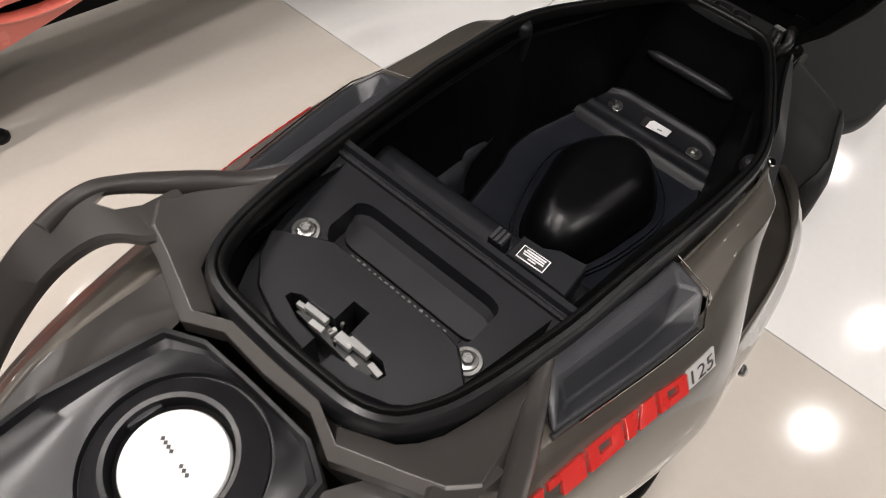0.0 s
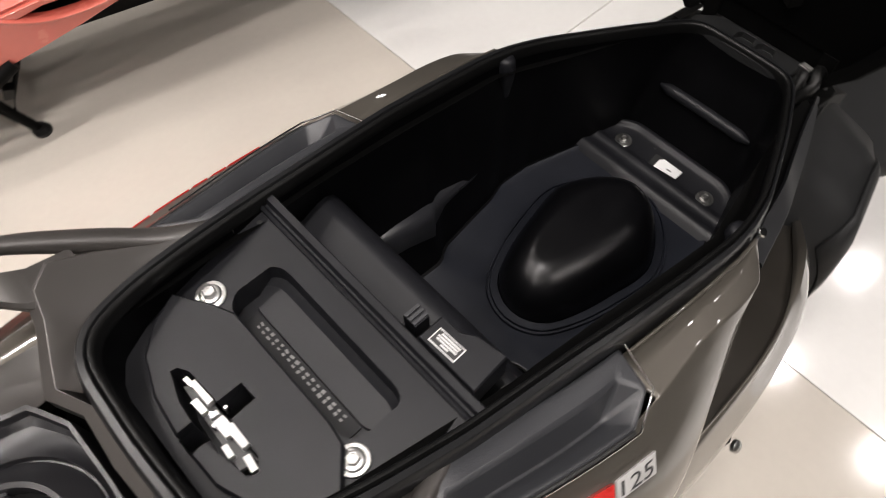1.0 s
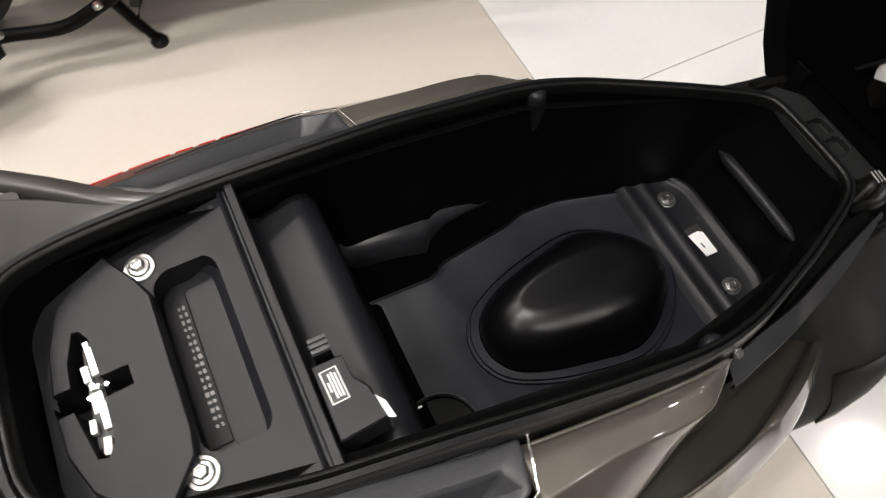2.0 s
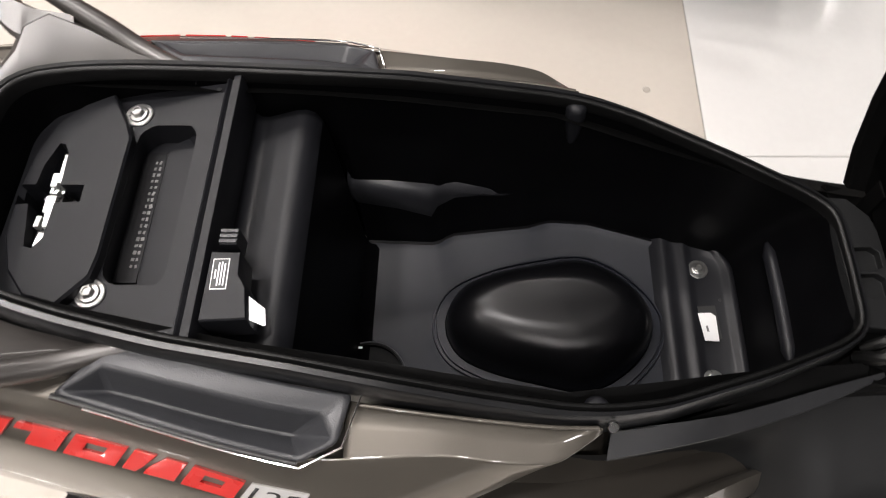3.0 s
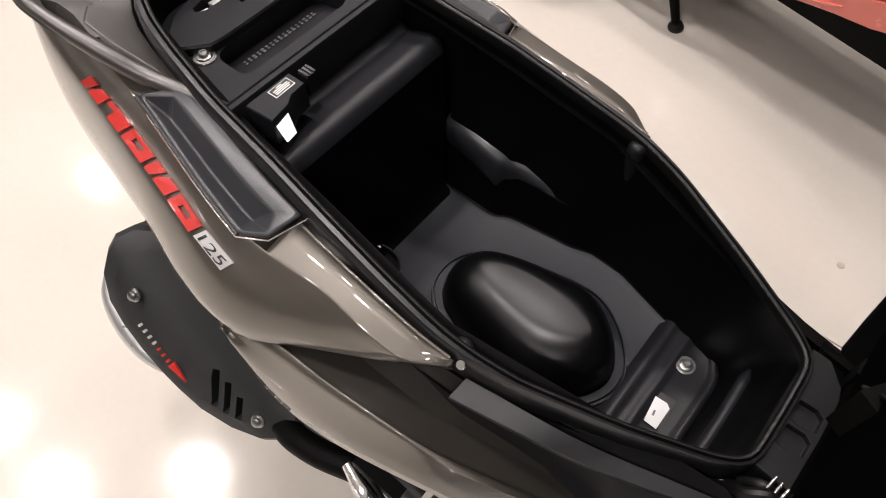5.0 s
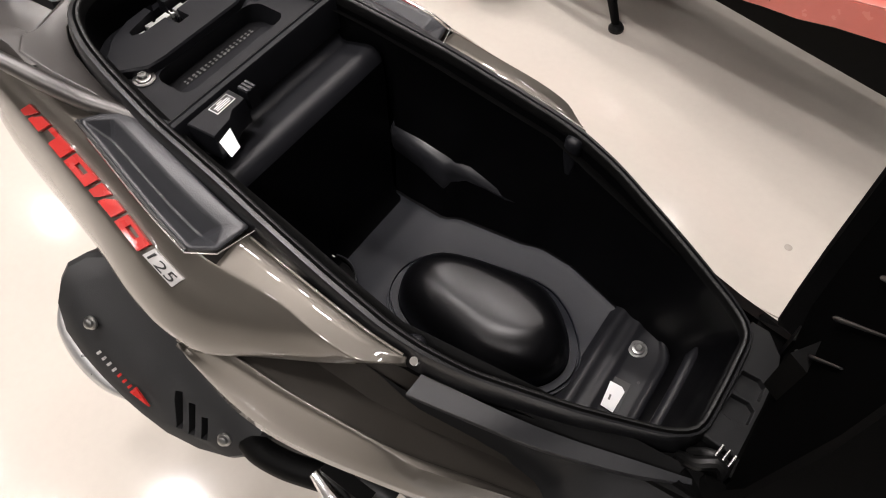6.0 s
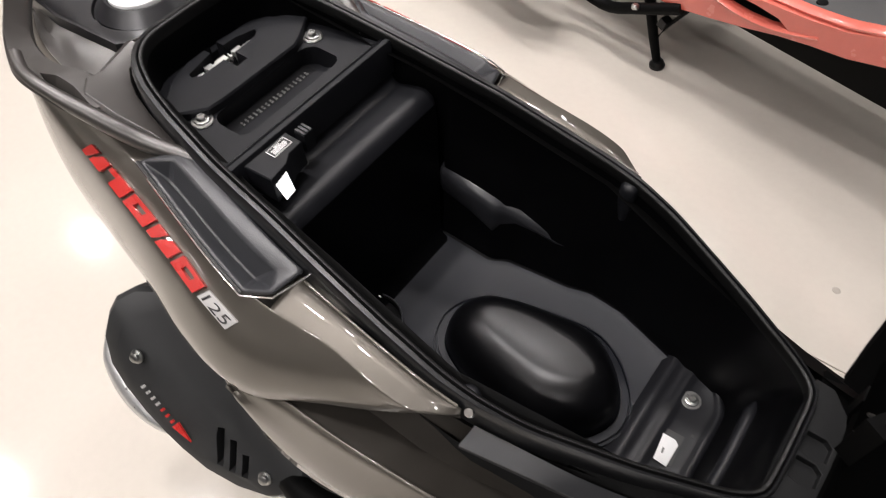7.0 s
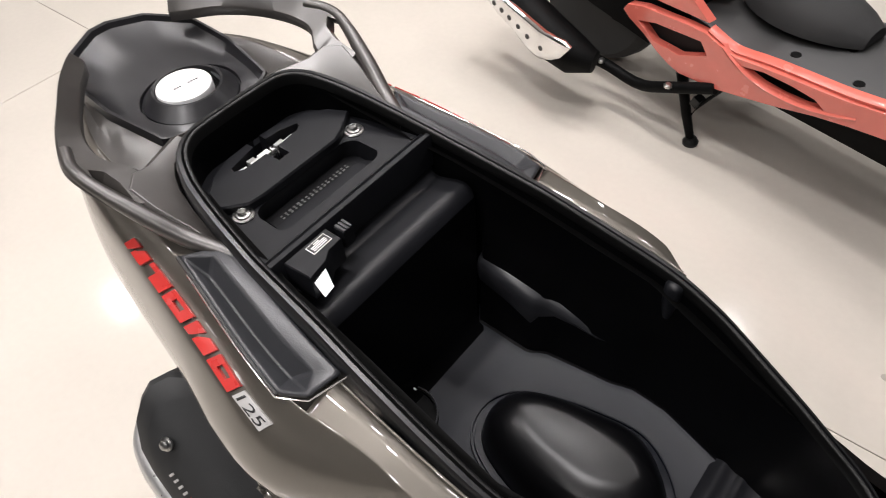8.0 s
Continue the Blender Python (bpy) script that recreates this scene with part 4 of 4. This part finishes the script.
def build_yoke(scooter):
    """The bronze moulding round the rear of the opening, with both grab rails."""
    # inner edge at the rim, upper edge of the chamfer, lower edge of the chamfer
    half = [((-0.2945, 0.0), (-0.2890, 0.0, 0.7800), (-0.2975, 0.0, 0.7755)), ((-0.2935, 0.030), (-0.2880, 0.0355, 0.7795), (-0.2955, 0.0365, 0.7750)),
            ((-0.290, 0.052), (-0.2990, 0.0605, 0.7770), (-0.3075, 0.0620, 0.7725)), ((-0.276, 0.083), (-0.2835, 0.1030, 0.7785), (-0.2905, 0.1050, 0.7740)),
            ((-0.266, 0.091), (-0.2780, 0.1200, 0.7850), (-0.2850, 0.1240, 0.7810)), ((-0.252, 0.098), (-0.2640, 0.1330, 0.7840), (-0.2680, 0.1400, 0.7800)),
            ((-0.228, 0.104), (-0.2380, 0.1290, 0.7720), (-0.2400, 0.1350, 0.7680)), ((-0.202, 0.1085), (-0.2050, 0.1190, 0.7560), (-0.2060, 0.1230, 0.7520)),
            ((-0.166, 0.114), (-0.1660, 0.1160, 0.7470), (-0.1660, 0.1180, 0.7440))]
    full = [tuple((p[0], -p[1], *p[2:]) for p in row) for row in half[:0:-1]] + half
    rings = []
    for (ax, ay), u, l in full:
        a = Vector((ax, ay, min(rim_height(ax) - 0.016, u[2] - 0.004)))
        u, l = Vector(u), Vector(l)
        d = Vector((0, 0, 1))
        rings.append([a, a.lerp(u, 0.5) + d * 0.0008, u, l, l - d * 0.014, a - d * 0.016])
    yoke = part("rear_yoke", carved(capped(rings), [slot_cutter(sd) for sd in (1, -1)]), RAIL, scooter,
                "matt bronze moulding round the rear of the opening", 20)
    rounded(yoke, 0.0014, 2, 25)
    for side in (1, -1):
        outer = smooth_line(RAIL_OUT[4:], 34)
        inner = smooth_line([(-0.248, 0.118, 0.772), (-0.270, 0.112, 0.778), (-0.286, 0.113, 0.786), (-0.302, 0.1255, 0.795), (-0.320, 0.1285, 0.799), (-0.345, 0.1215, 0.804), (-0.372, 0.105, 0.810),
                             (-0.402, 0.083, 0.812), (-0.432, 0.062, 0.808), (-0.452, 0.054, 0.804)], 34)
        rings = []
        for a, b in zip(outer, inner):
            a, b = Vector((a[0], side * a[1], a[2])), Vector((b[0], side * b[1], b[2]))
            w = a - b
            d = Vector((0, 0, 1))
            rings.append([a - d * 0.006, a - w * .05 - d * 0.001, a - w * .16 + d * 0.0025, a - w * .40 + d * 0.0005, b + w * .06 - d * 0.002, b - d * 0.005, b + w * .05 - d * 0.013, a - w * .30 - d * 0.014, a - w * .06 - d * 0.011])
        rail = part("grab_rail", carved(capped(rings), [slot_cutter(side)]), RAIL, yoke, "matt bronze grab rail with a slot", 28)
        rounded(rail, 0.0012, 2, 30)
        arm = smooth_line([(x + 0.001, side * (y - 0.0075), z - 0.004) for x, y, z in RAIL_OUT[:9]], 34)
        part("rail_arm", tube(arm, [0.0060 + 0.0026 * math.sin(math.pi * min(1.0, 0.12 + k / 26)) for k in range(34)], 16, flat=1.0), RAIL, yoke, "rounded front arm of the grab rail", 50)
    return yoke


SHIELD_O = Vector((-0.283, -0.233, 0.432))
SHIELD_N = Vector((0.2107, -0.7603, 0.6144))
SHIELD_U = Vector((0.9344, -0.028, -0.3551))


def build_muffler(scooter):
    m = frame_at(SHIELD_O, SHIELD_U, SHIELD_N)
    can = part("muffler", tube([m @ Vector(p) for p in ((-0.050, 0.010, -0.070), (-0.02, 0.010, -0.075), (0.16, 0.006, -0.075), (0.23, 0.012, -0.065), (0.30, 0.03, -0.06), (0.42, 0.045, -0.06))],
                              [0.046, 0.052, 0.050, 0.034, 0.020, 0.017], 24), SHIELD, scooter, "dark exhaust muffler with a charcoal heat shield")
    outline = [(-0.065, 0.014), (-0.069, 0.034), (-0.060, 0.056), (-0.034, 0.074), (0.03, 0.074), (0.10, 0.067), (0.17, 0.060), (0.245, 0.050), (0.256, 0.022), (0.248, -0.004), (0.236, -0.022),
               (0.199, -0.049), (0.152, -0.071), (0.110, -0.077), (0.08, -0.077), (0.04, -0.072), (0.0, -0.061), (-0.030, -0.046), (-0.055, -0.016)]
    c = (0.08, 0.005)
    def ring(k, h):
        return [m @ Vector((c[0] + (x - c[0]) * k, c[1] + (y - c[1]) * k, h - (6.0 if y > 0.005 else 2.0) * (y - 0.005) ** 2)) for x, y in outline]
    body = capped([ring(1.0, -0.022), ring(1.0, -0.006), ring(0.96, 0.0), ring(0.80, 0.003)])
    SLITS = ((0.134, 0.004, -0.042, 0.0265), (0.1555, 0.004, -0.034, 0.0225), (0.1785, 0.002, -0.024, 0.016))
    slots = [prism([(x - 0.0038, a - 0.003), (x + 0.0038, a + 0.003), (x + 0.0038 + d, b + 0.003), (x - 0.0038 + d, b - 0.003)], -0.06, 0.02, m=m) for x, a, b, d in SLITS]
    sh = part("heat_shield", carved(body, slots), SHIELD, can, "charcoal heat shield with three slots", 30)
    # Black bodies inside the slots stand in for the shade there.
    for x, a, b, d in SLITS:
        part("slot_shade", prism([(x - 0.006, a - 0.002), (x + 0.006, a + 0.006), (x + 0.006 + d, b), (x - 0.006 + d, b - 0.005)], -0.030, -0.0185, m=m), INK_SHADE, can)
    for x, y in ((0.0, 0.0), (0.214, 0.001)):
        part("shield_bolt", turned([(0.0, 0.0), (0.009, 0.0), (0.009, 0.002), (0.006, 0.003), (0.006, 0.007), (0.004, 0.008), (0, 0.008)], 20, m @ pose(x, y, 0.002)), STEEL, can, "bright shield bolt")
    part("end_cap", tube([m @ Vector(p) for p in smooth_line([(-0.055, -0.032, -0.020), (-0.034, -0.057, -0.024), (0.006, -0.078, -0.029), (0.052, -0.088, -0.033), (0.104, -0.077, -0.036)], 20)],
                         [0.004 + 0.0125 * math.sin(math.pi * k / 19) for k in range(20)], 16), LATCH, can, "bright metal edge below the shield")
    for k in range(7):
        part("print_mark", prism([(-0.0016, -0.0026), (0.0018, -0.0026), (0.0024, 0.0026), (-0.0008, 0.0026)], -0.002, 0.0008, m=m @ pose(0.026 + k * 0.0092, -0.0305 - k * 0.0014, 0.0005, 0, 0, -8)), BADGE if k < 4 else RED, can)
    part("print_arrow", prism([(0, -0.006), (0.030, -0.001), (0.002, 0.006)], -0.002, 0.0008, m=m @ pose(0.086, -0.039, 0.0002, 0, 0, -4)), RED, can)
    part("exhaust_pipe", tube(smooth_line([(-0.062, -0.222, 0.345), (-0.035, -0.226, 0.355), (0.005, -0.222, 0.365), (0.045, -0.211, 0.372), (0.086, -0.198, 0.375)], 16), 0.017, 14), DARK, can, "dark exhaust pipe ahead of the muffler", 60)
    # folded chrome footrest ahead of it
    peg = part("footrest", tube([(0.062, -0.217, 0.441), (0.086, -0.224, 0.437), (0.112, -0.230, 0.432), (0.120, -0.231, 0.430)], [0.009, 0.012, 0.011, 0.007], 10, flat=0.7), CHROME, scooter, "folded bright metal footrest")
    part("footrest_bracket", block((-0.03, -0.008, -0.012), (0.03, 0.008, 0.012), m=pose(0.095, -0.208, 0.436, 0, 10, 0)), DARK, peg)
    part("footrest_bolt", turned([(0, 0), (0.007, 0), (0.007, 0.004), (0.004, 0.006), (0, 0.006)], 16, frame_at((0.108, -0.243, 0.443), (1, 0, 0), (0, -0.8, 0.6))), STEEL, peg)


def build_seat(scooter):
    zs = np.array([0.635, 0.66, 0.70, 0.78, 0.90, 1.02, 1.14, 1.22, 1.26])
    hw = np.array([0.085, 0.105, 0.125, 0.150, 0.163, 0.160, 0.145, 0.115, 0.06])
    rows = []
    for z, w in zip(zs, hw):
        x = 0.376 + 0.03 * (z - 0.64)
        rows.append([(x, -w, z), (x - 0.006, -w * .97, z), (x - 0.004, -w * .90, z), (x + 0.01, -w * .86, z), (x + 0.012, 0, z), (x + 0.01, w * .86, z), (x - 0.004, w * .90, z), (x - 0.006, w * .97, z), (x, w, z),
                     (x + 0.055, w * 1.03, z + 0.002), (x + 0.115, w * .86, z + 0.004), (x + 0.135, 0, z + 0.006), (x + 0.115, -w * .86, z + 0.004), (x + 0.055, -w * 1.03, z + 0.002)])
    seat = part("seat", capped(rows), VINYL, scooter, "opened black seat standing upright on its hinge", 40)
    base = []
    for z, w in zip(zs[1:-1], hw[1:-1]):
        x = 0.376 + 0.03 * (z - 0.64)
        base.append([(x + 0.009, y * w * .85, z) for y in np.linspace(-1, 1, 9)])
    part("seat_base", sheet(base), SEATBASE, seat, "black plastic seat base")
    for y0, z0, y1, z1 in ((-0.002, 0.831, -0.070, 0.910), (0.008, 0.766, -0.070, 0.871), (0.017, 0.699, -0.060, 0.816)):
        a, b = Vector((0.382 + 0.03 * (z0 - 0.64), y0, z0)), Vector((0.384 + 0.03 * (z1 - 0.64), y1, z1))
        part("base_rib", tube([a, a * .9 + b * .1, b], [0.0016, 0.0019, 0.0008], 10), RUBBER, seat)
    wedge = [(0.392, -0.026), (0.374, -0.016), (0.392, 0.010)]
    hold = part("base_bracket", prism(wedge, 0.690, 0.742), DARK, seat, "black bracket on the seat base")
    part("base_label", block((-0.011, -0.007, 0), (0.011, 0.007, 0.0005), m=frame_at((0.3825, -0.003, 0.716), (0.5, 0.75, -0.75), (-0.82, 0.57, 0.0))), WHITE, hold, "white paper label")
    plate = [(-0.016, -0.050), (0.020, -0.052), (0.026, -0.040), (0.022, -0.022), (0.030, -0.008), (0.034, 0.026), (0.020, 0.034), (0.016, 0.050), (0.000, 0.066), (-0.016, 0.066)]
    m = pose(0.368, 0, 0.632, 0, 6, 0)
    pockets = [prism([(-0.007, y - 0.010), (0.004, y - 0.012), (0.016, y - 0.008), (0.016, y + 0.006), (0.010, y + 0.010), (-0.005, y + 0.009)], -0.003, 0.02, m=m) for y in (-0.014, 0.010)]
    hinge = part("seat_hinge", carved(prism(plate, -0.008, 0.004, m=m, inset=0.001), pockets), FRONT, scooter, "black seat hinge bracket with two pockets", 30)
    rounded(hinge, 0.0012, 2, 40)
    part("latch_cable", tube(smooth_line([(0.352, -0.070, 0.622), (0.362, -0.076, 0.640), (0.376, -0.070, 0.646), (0.388, -0.076, 0.632), (0.392, -0.082, 0.600)], 16), 0.0055, 10), RUBBER, hinge, "black cable beside the hinge")
    part("cable_sleeve", tube(smooth_line([(0.356, -0.064, 0.626), (0.370, -0.062, 0.640), (0.384, -0.060, 0.630)], 10), 0.0042, 10), RUBBER, hinge)
    for k in range(3):
        part("cable_clip", tube([(0.372 + k * 0.006, -0.064, 0.6435 - k * 0.003), (0.374 + k * 0.006, -0.052, 0.643 - k * 0.003)], 0.0014, 8), STEEL, hinge)
    part("hinge_pin", tube([(0.402, -0.07, 0.634), (0.402, 0.07, 0.634)], 0.006, 14), STEEL, hinge)
    for y in (-0.072, 0.06):
        part("hinge_arm", block((-0.012, -0.008, -0.01), (0.018, 0.008, 0.03), m=pose(0.396, y, 0.63)), DARK, hinge)


def wheel(parent, x, y, r, width, material_rim):
    m = pose(x, y, r, 90, 0, 0)
    w = width / 2
    ty = part("wheel", turned([(r * .66, -w * .8), (r * .80, -w), (r * .93, -w * .85), (r * .99, -w * .4), (r, 0), (r * .99, w * .4), (r * .93, w * .85), (r * .80, w), (r * .66, w * .8)], 48, m), TYRE, parent, "black tyre on an alloy wheel")
    part("wheel_rim", turned([(0.02, -w * .5), (r * .60, -w * .5), (r * .68, -w * .82), (r * .68, w * .82), (r * .60, w * .5), (0.02, w * .5)], 40, m), material_rim, ty)
    return ty


def build_scooter():
    scooter = thing("scooter", "bronze metallic scooter, seat open over an empty storage bucket", "scooter")
    build_bucket(scooter)
    build_shelf(scooter)
    build_boot_lamp(scooter)
    for side in (1, -1):
        build_panel(scooter, side)
    build_lower_body(scooter)
    build_tail(scooter)
    build_yoke(scooter)
    build_muffler(scooter)
    build_seat(scooter)
    wheel(scooter, -0.24, 0.0, 0.215, 0.10, DARK)
    for sy in (0.11, -0.11):
        part("centre_stand", tube([(0.12, sy * .6, 0.34), (0.10, sy, 0.10), (0.08, sy * 1.1, 0.009)], [0.012, 0.011, 0.009], 12), DARK, scooter)
    return scooter


build_scooter()


# ---- the coral scooter beside it ----
def build_coral():
    m = pose(-0.187, 1.113, 0, 0, 0, -14)
    s = thing("scooter", "parked coral red scooter with a grey floorboard mat", "scooter")
    P = lambda *p: m @ Vector(p)
    # local axes: x forward, y away; the stand's foot at the origin
    def band(pts, w, name, label=""):
        rows = []
        for x, y, z in smooth_line(pts, 24):
            rows.append([P(x, y, z - w), P(x, y - 0.012, z - w * .6), P(x, y - 0.014, z + w * .3), P(x, y - 0.004, z + w), P(x, y + 0.01, z + w), P(x, y + 0.01, z - w)])
        return part(name, capped(rows), CORAL, s, label)
    band([(-0.018, 0.004, 0.312), (0.03, 0.006, 0.296), (0.063, 0.008, 0.292), (0.131, 0.010, 0.300), (0.196, 0.010, 0.306), (0.258, 0.009, 0.311), (0.316, 0.006, 0.318), (0.388, 0.003, 0.331),
          (0.46, 0.0, 0.352), (0.80, 0.0, 0.43)], 0.0065, "upper_rail", "coral upper side rail")
    band([(0.030, -0.004, 0.296), (0.060, -0.006, 0.280), (0.098, -0.007, 0.264), (0.136, -0.007, 0.254), (0.185, -0.007, 0.251), (0.238, -0.007, 0.255), (0.29, -0.006, 0.266), (0.345, -0.004, 0.284)],
         0.006, "lower_lip", "raised coral lip below the side opening")
    fairing = [(-0.256, 0.268), (-0.235, 0.253), (-0.183, 0.231), (-0.142, 0.206), (-0.10, 0.188), (-0.067, 0.180), (0.028, 0.188), (0.101, 0.204), (0.18, 0.223), (0.266, 0.247), (0.336, 0.262),
               (0.41, 0.274), (0.48, 0.295), (0.80, 0.36), (0.80, 0.44), (0.456, 0.348), (0.39, 0.325), (0.316, 0.313), (0.258, 0.307), (0.196, 0.302), (0.131, 0.296), (0.063, 0.288), (0.02, 0.296),
               (-0.018, 0.308), (-0.07, 0.308), (-0.128, 0.303), (-0.196, 0.299), (-0.245, 0.286)]
    gap = ((0.084, 0.274), (0.135, 0.285), (0.202, 0.286), (0.256, 0.282), (0.280, 0.270), (0.238, 0.258), (0.185, 0.254), (0.136, 0.256), (0.106, 0.262))
    hole = ((-0.205, 0.258), (-0.156, 0.272), (-0.027, 0.283), (-0.005, 0.257), (-0.077, 0.225), (-0.154, 0.226))
    plate = carved(capped([[P(x, y, z) for x, z in fairing] for y in (-0.014, 0.010)]), [capped([[P(x, y, z) for x, z in o] for y in (-0.05, 0.05)]) for o in (gap, hole)])
    rounded(part("side_fairing", plate, CORAL, s, "coral side fairing with two openings", 30), 0.004, 3, 30)
    part("tail_skirt", capped([[P(x, y, z) for x, z in ((-0.32, 0.335), (-0.183, 0.322), (-0.023, 0.327), (-0.062, 0.352), (-0.12, 0.40), (-0.32, 0.42))] for y in (-0.004, 0.020)]), CORAL, s, "coral skirt below the tail")
    part("fairing_lining", capped([[P(x, y, z) for x, z in ((-0.215, 0.262), (-0.156, 0.280), (-0.018, 0.290), (0.0, 0.255), (-0.077, 0.218), (-0.160, 0.220))] for y in (0.014, 0.022)]), FRONT, s)
    # Dark sheet added behind the side opening to stand in for its shade.
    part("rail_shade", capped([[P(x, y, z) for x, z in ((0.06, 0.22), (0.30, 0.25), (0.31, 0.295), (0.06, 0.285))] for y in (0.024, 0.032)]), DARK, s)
    rows = []
    for x in np.linspace(-0.12, 0.85, 28):
        e = float(np.interp(x, [-0.12, 0.10, 0.40, 0.85], [0.045, 0.020, 0.012, 0.03]))
        z = float(np.interp(x, [-0.12, 0.05, 0.20, 0.39, 0.47, 0.85], [0.300, 0.288, 0.302, 0.322, 0.334, 0.345]))
        rows.append([P(x, e, z - 0.02), P(x, e, z - 0.003), P(x, e + 0.004, z), P(x, 0.30, z), P(x, 0.30, z - 0.02)])
    part("floorboard_mat", capped(rows), MAT, s, "grey rubber floorboard mat", 40)
    hump = []
    for f in np.linspace(0, 1, 9):
        r = 0.095 * math.sin(math.pi * (0.08 + 0.84 * f)) ** 0.6
        hump.append([P(-0.06 + 0.30 * f, 0.20 + r * math.cos(k * math.pi / 8), 0.312 + 0.75 * r * math.sin(k * math.pi / 8)) for k in range(9)])
    part("floor_tunnel", capped(hump), TYRE, s, "black moulded tunnel on the floorboard")
    for x, y in ((0.15, 0.07), (0.30, 0.05), (0.22, 0.16), (0.42, 0.10)):
        part("mat_stud", turned([(0, 0), (0.012, 0), (0.011, 0.003), (0, 0.004)], 14, m @ pose(x, y, float(np.interp(x, [0.05, 0.20, 0.39, 0.47], [0.287, 0.301, 0.321, 0.333])))), DARK, s)
    part("underside", capped([[P(x, y, z) for x, y in ((-0.35, 0.06), (0.75, 0.05), (0.75, 0.28), (-0.35, 0.28))] for z in (0.17, 0.265)]), DARK, s)
    part("engine", capped([[P(x, y, z) for x, z in ((-0.50, 0.22), (-0.20, 0.18), (-0.10, 0.28), (-0.14, 0.40), (-0.48, 0.40))] for y in (0.03, 0.22)]), DARK, s)
    part("body", capped([[P(x, y, z) for x, y in ((-0.75, 0.06), (-0.15, 0.03), (-0.06, 0.10), (-0.06, 0.22), (-0.75, 0.24))] for z in (0.38, 0.70)]), CORAL, s)
    mu = part("muffler", tube([P(-0.68, -0.13, 0.285), P(-0.52, -0.125, 0.225), P(-0.40, -0.12, 0.178), P(-0.31, -0.11, 0.155), P(-0.26, -0.09, 0.150)], [0.045, 0.055, 0.058, 0.05, 0.028], 24), DARK, s, "dark exhaust with a bright perforated shield")
    edge = [(-0.573, 0.222), (-0.54, 0.203), (-0.475, 0.182), (-0.43, 0.158), (-0.40, 0.146), (-0.369, 0.142), (-0.33, 0.158), (-0.302, 0.178), (-0.268, 0.222), (-0.288, 0.231), (-0.354, 0.226), (-0.435, 0.241), (-0.497, 0.253), (-0.56, 0.27), (-0.62, 0.27)]
    mid = np.mean(np.array(edge), axis=0)
    def rim(k, y):
        return [P(mid[0] + (x - mid[0]) * k, y, mid[1] + (z - mid[1]) * k) for x, z in edge]
    sh = part("shield", capped([rim(0.98, -0.165), rim(1.0, -0.172), rim(0.96, -0.177), rim(0.80, -0.180)]), CHROME, mu, "bright perforated heat shield", 50)
    for x, z in ((-0.545, 0.230), (-0.515, 0.222), (-0.485, 0.213), (-0.450, 0.203), (-0.415, 0.190), (-0.365, 0.180)):
        part("shield_hole", turned([(0, 0), (0.007, 0), (0.007, 0.0012), (0, 0.0012)], 14, m @ frame_at((x, -0.1798, z), (1, 0, 0), (0, -1, 0))), INK_SHADE, sh)
    part("exhaust_pipe", tube([P(*q) for q in smooth_line([(-0.30, -0.075, 0.142), (-0.265, -0.04, 0.118), (-0.16, -0.03, 0.108), (-0.067, -0.03, 0.148), (0.035, -0.01, 0.190)], 16)], 0.014, 12), DARK, mu)
    for q in (P(-0.273, -0.052, 0.128), P(-0.067, -0.044, 0.156)):
        part("pipe_nut", turned([(0, 0), (0.010, 0), (0.010, 0.006), (0.006, 0.010), (0, 0.010)], 8, Matrix.Translation(q)), STEEL, mu)
    st = part("centre_stand", tube([P(-0.075, 0.01, 0.175), P(-0.031, 0.004, 0.07), P(0, 0, 0.008)], [0.014, 0.012, 0.010], 12), DARK, s, "black stand leg")
    part("stand_foot", turned([(0.0, 0.0), (0.019, 0.0), (0.020, 0.008), (0.014, 0.018), (0, 0.02)], 16, m @ pose(0, 0, 0)), RUBBER, st)
    part("stand_brace", tube([P(-0.025, 0.004, 0.062), P(0.0, 0.004, 0.118), P(0.045, 0.01, 0.185)], 0.005, 10), DARK, st)
    part("stand_pad", block((-0.010, -0.012, -0.012), (0.010, 0.012, 0.012), m=m @ pose(-0.008, 0.0, 0.126, 0, 20, 0)), RUBBER, st)
    part("stand_leg", tube([P(-0.045, 0.25, 0.17), P(0, 0.28, 0.008)], [0.012, 0.010], 12), DARK, s)
    part("rear_wheel", turned([(0.13, -0.04), (0.19, -0.05), (0.21, -0.03), (0.215, 0), (0.21, 0.03), (0.19, 0.05), (0.13, 0.04)], 40, m @ pose(-0.45, 0.13, 0.215, 90, 0, 0)), TYRE, s, "black tyre")
    part("front_wheel", turned([(0.13, -0.04), (0.19, -0.05), (0.21, -0.03), (0.215, 0), (0.21, 0.03), (0.19, 0.05), (0.13, 0.04)], 40, m @ pose(0.86, 0.265, 0.215, 90, 0, 0)), TYRE, s, "black tyre")
    return s


build_coral()
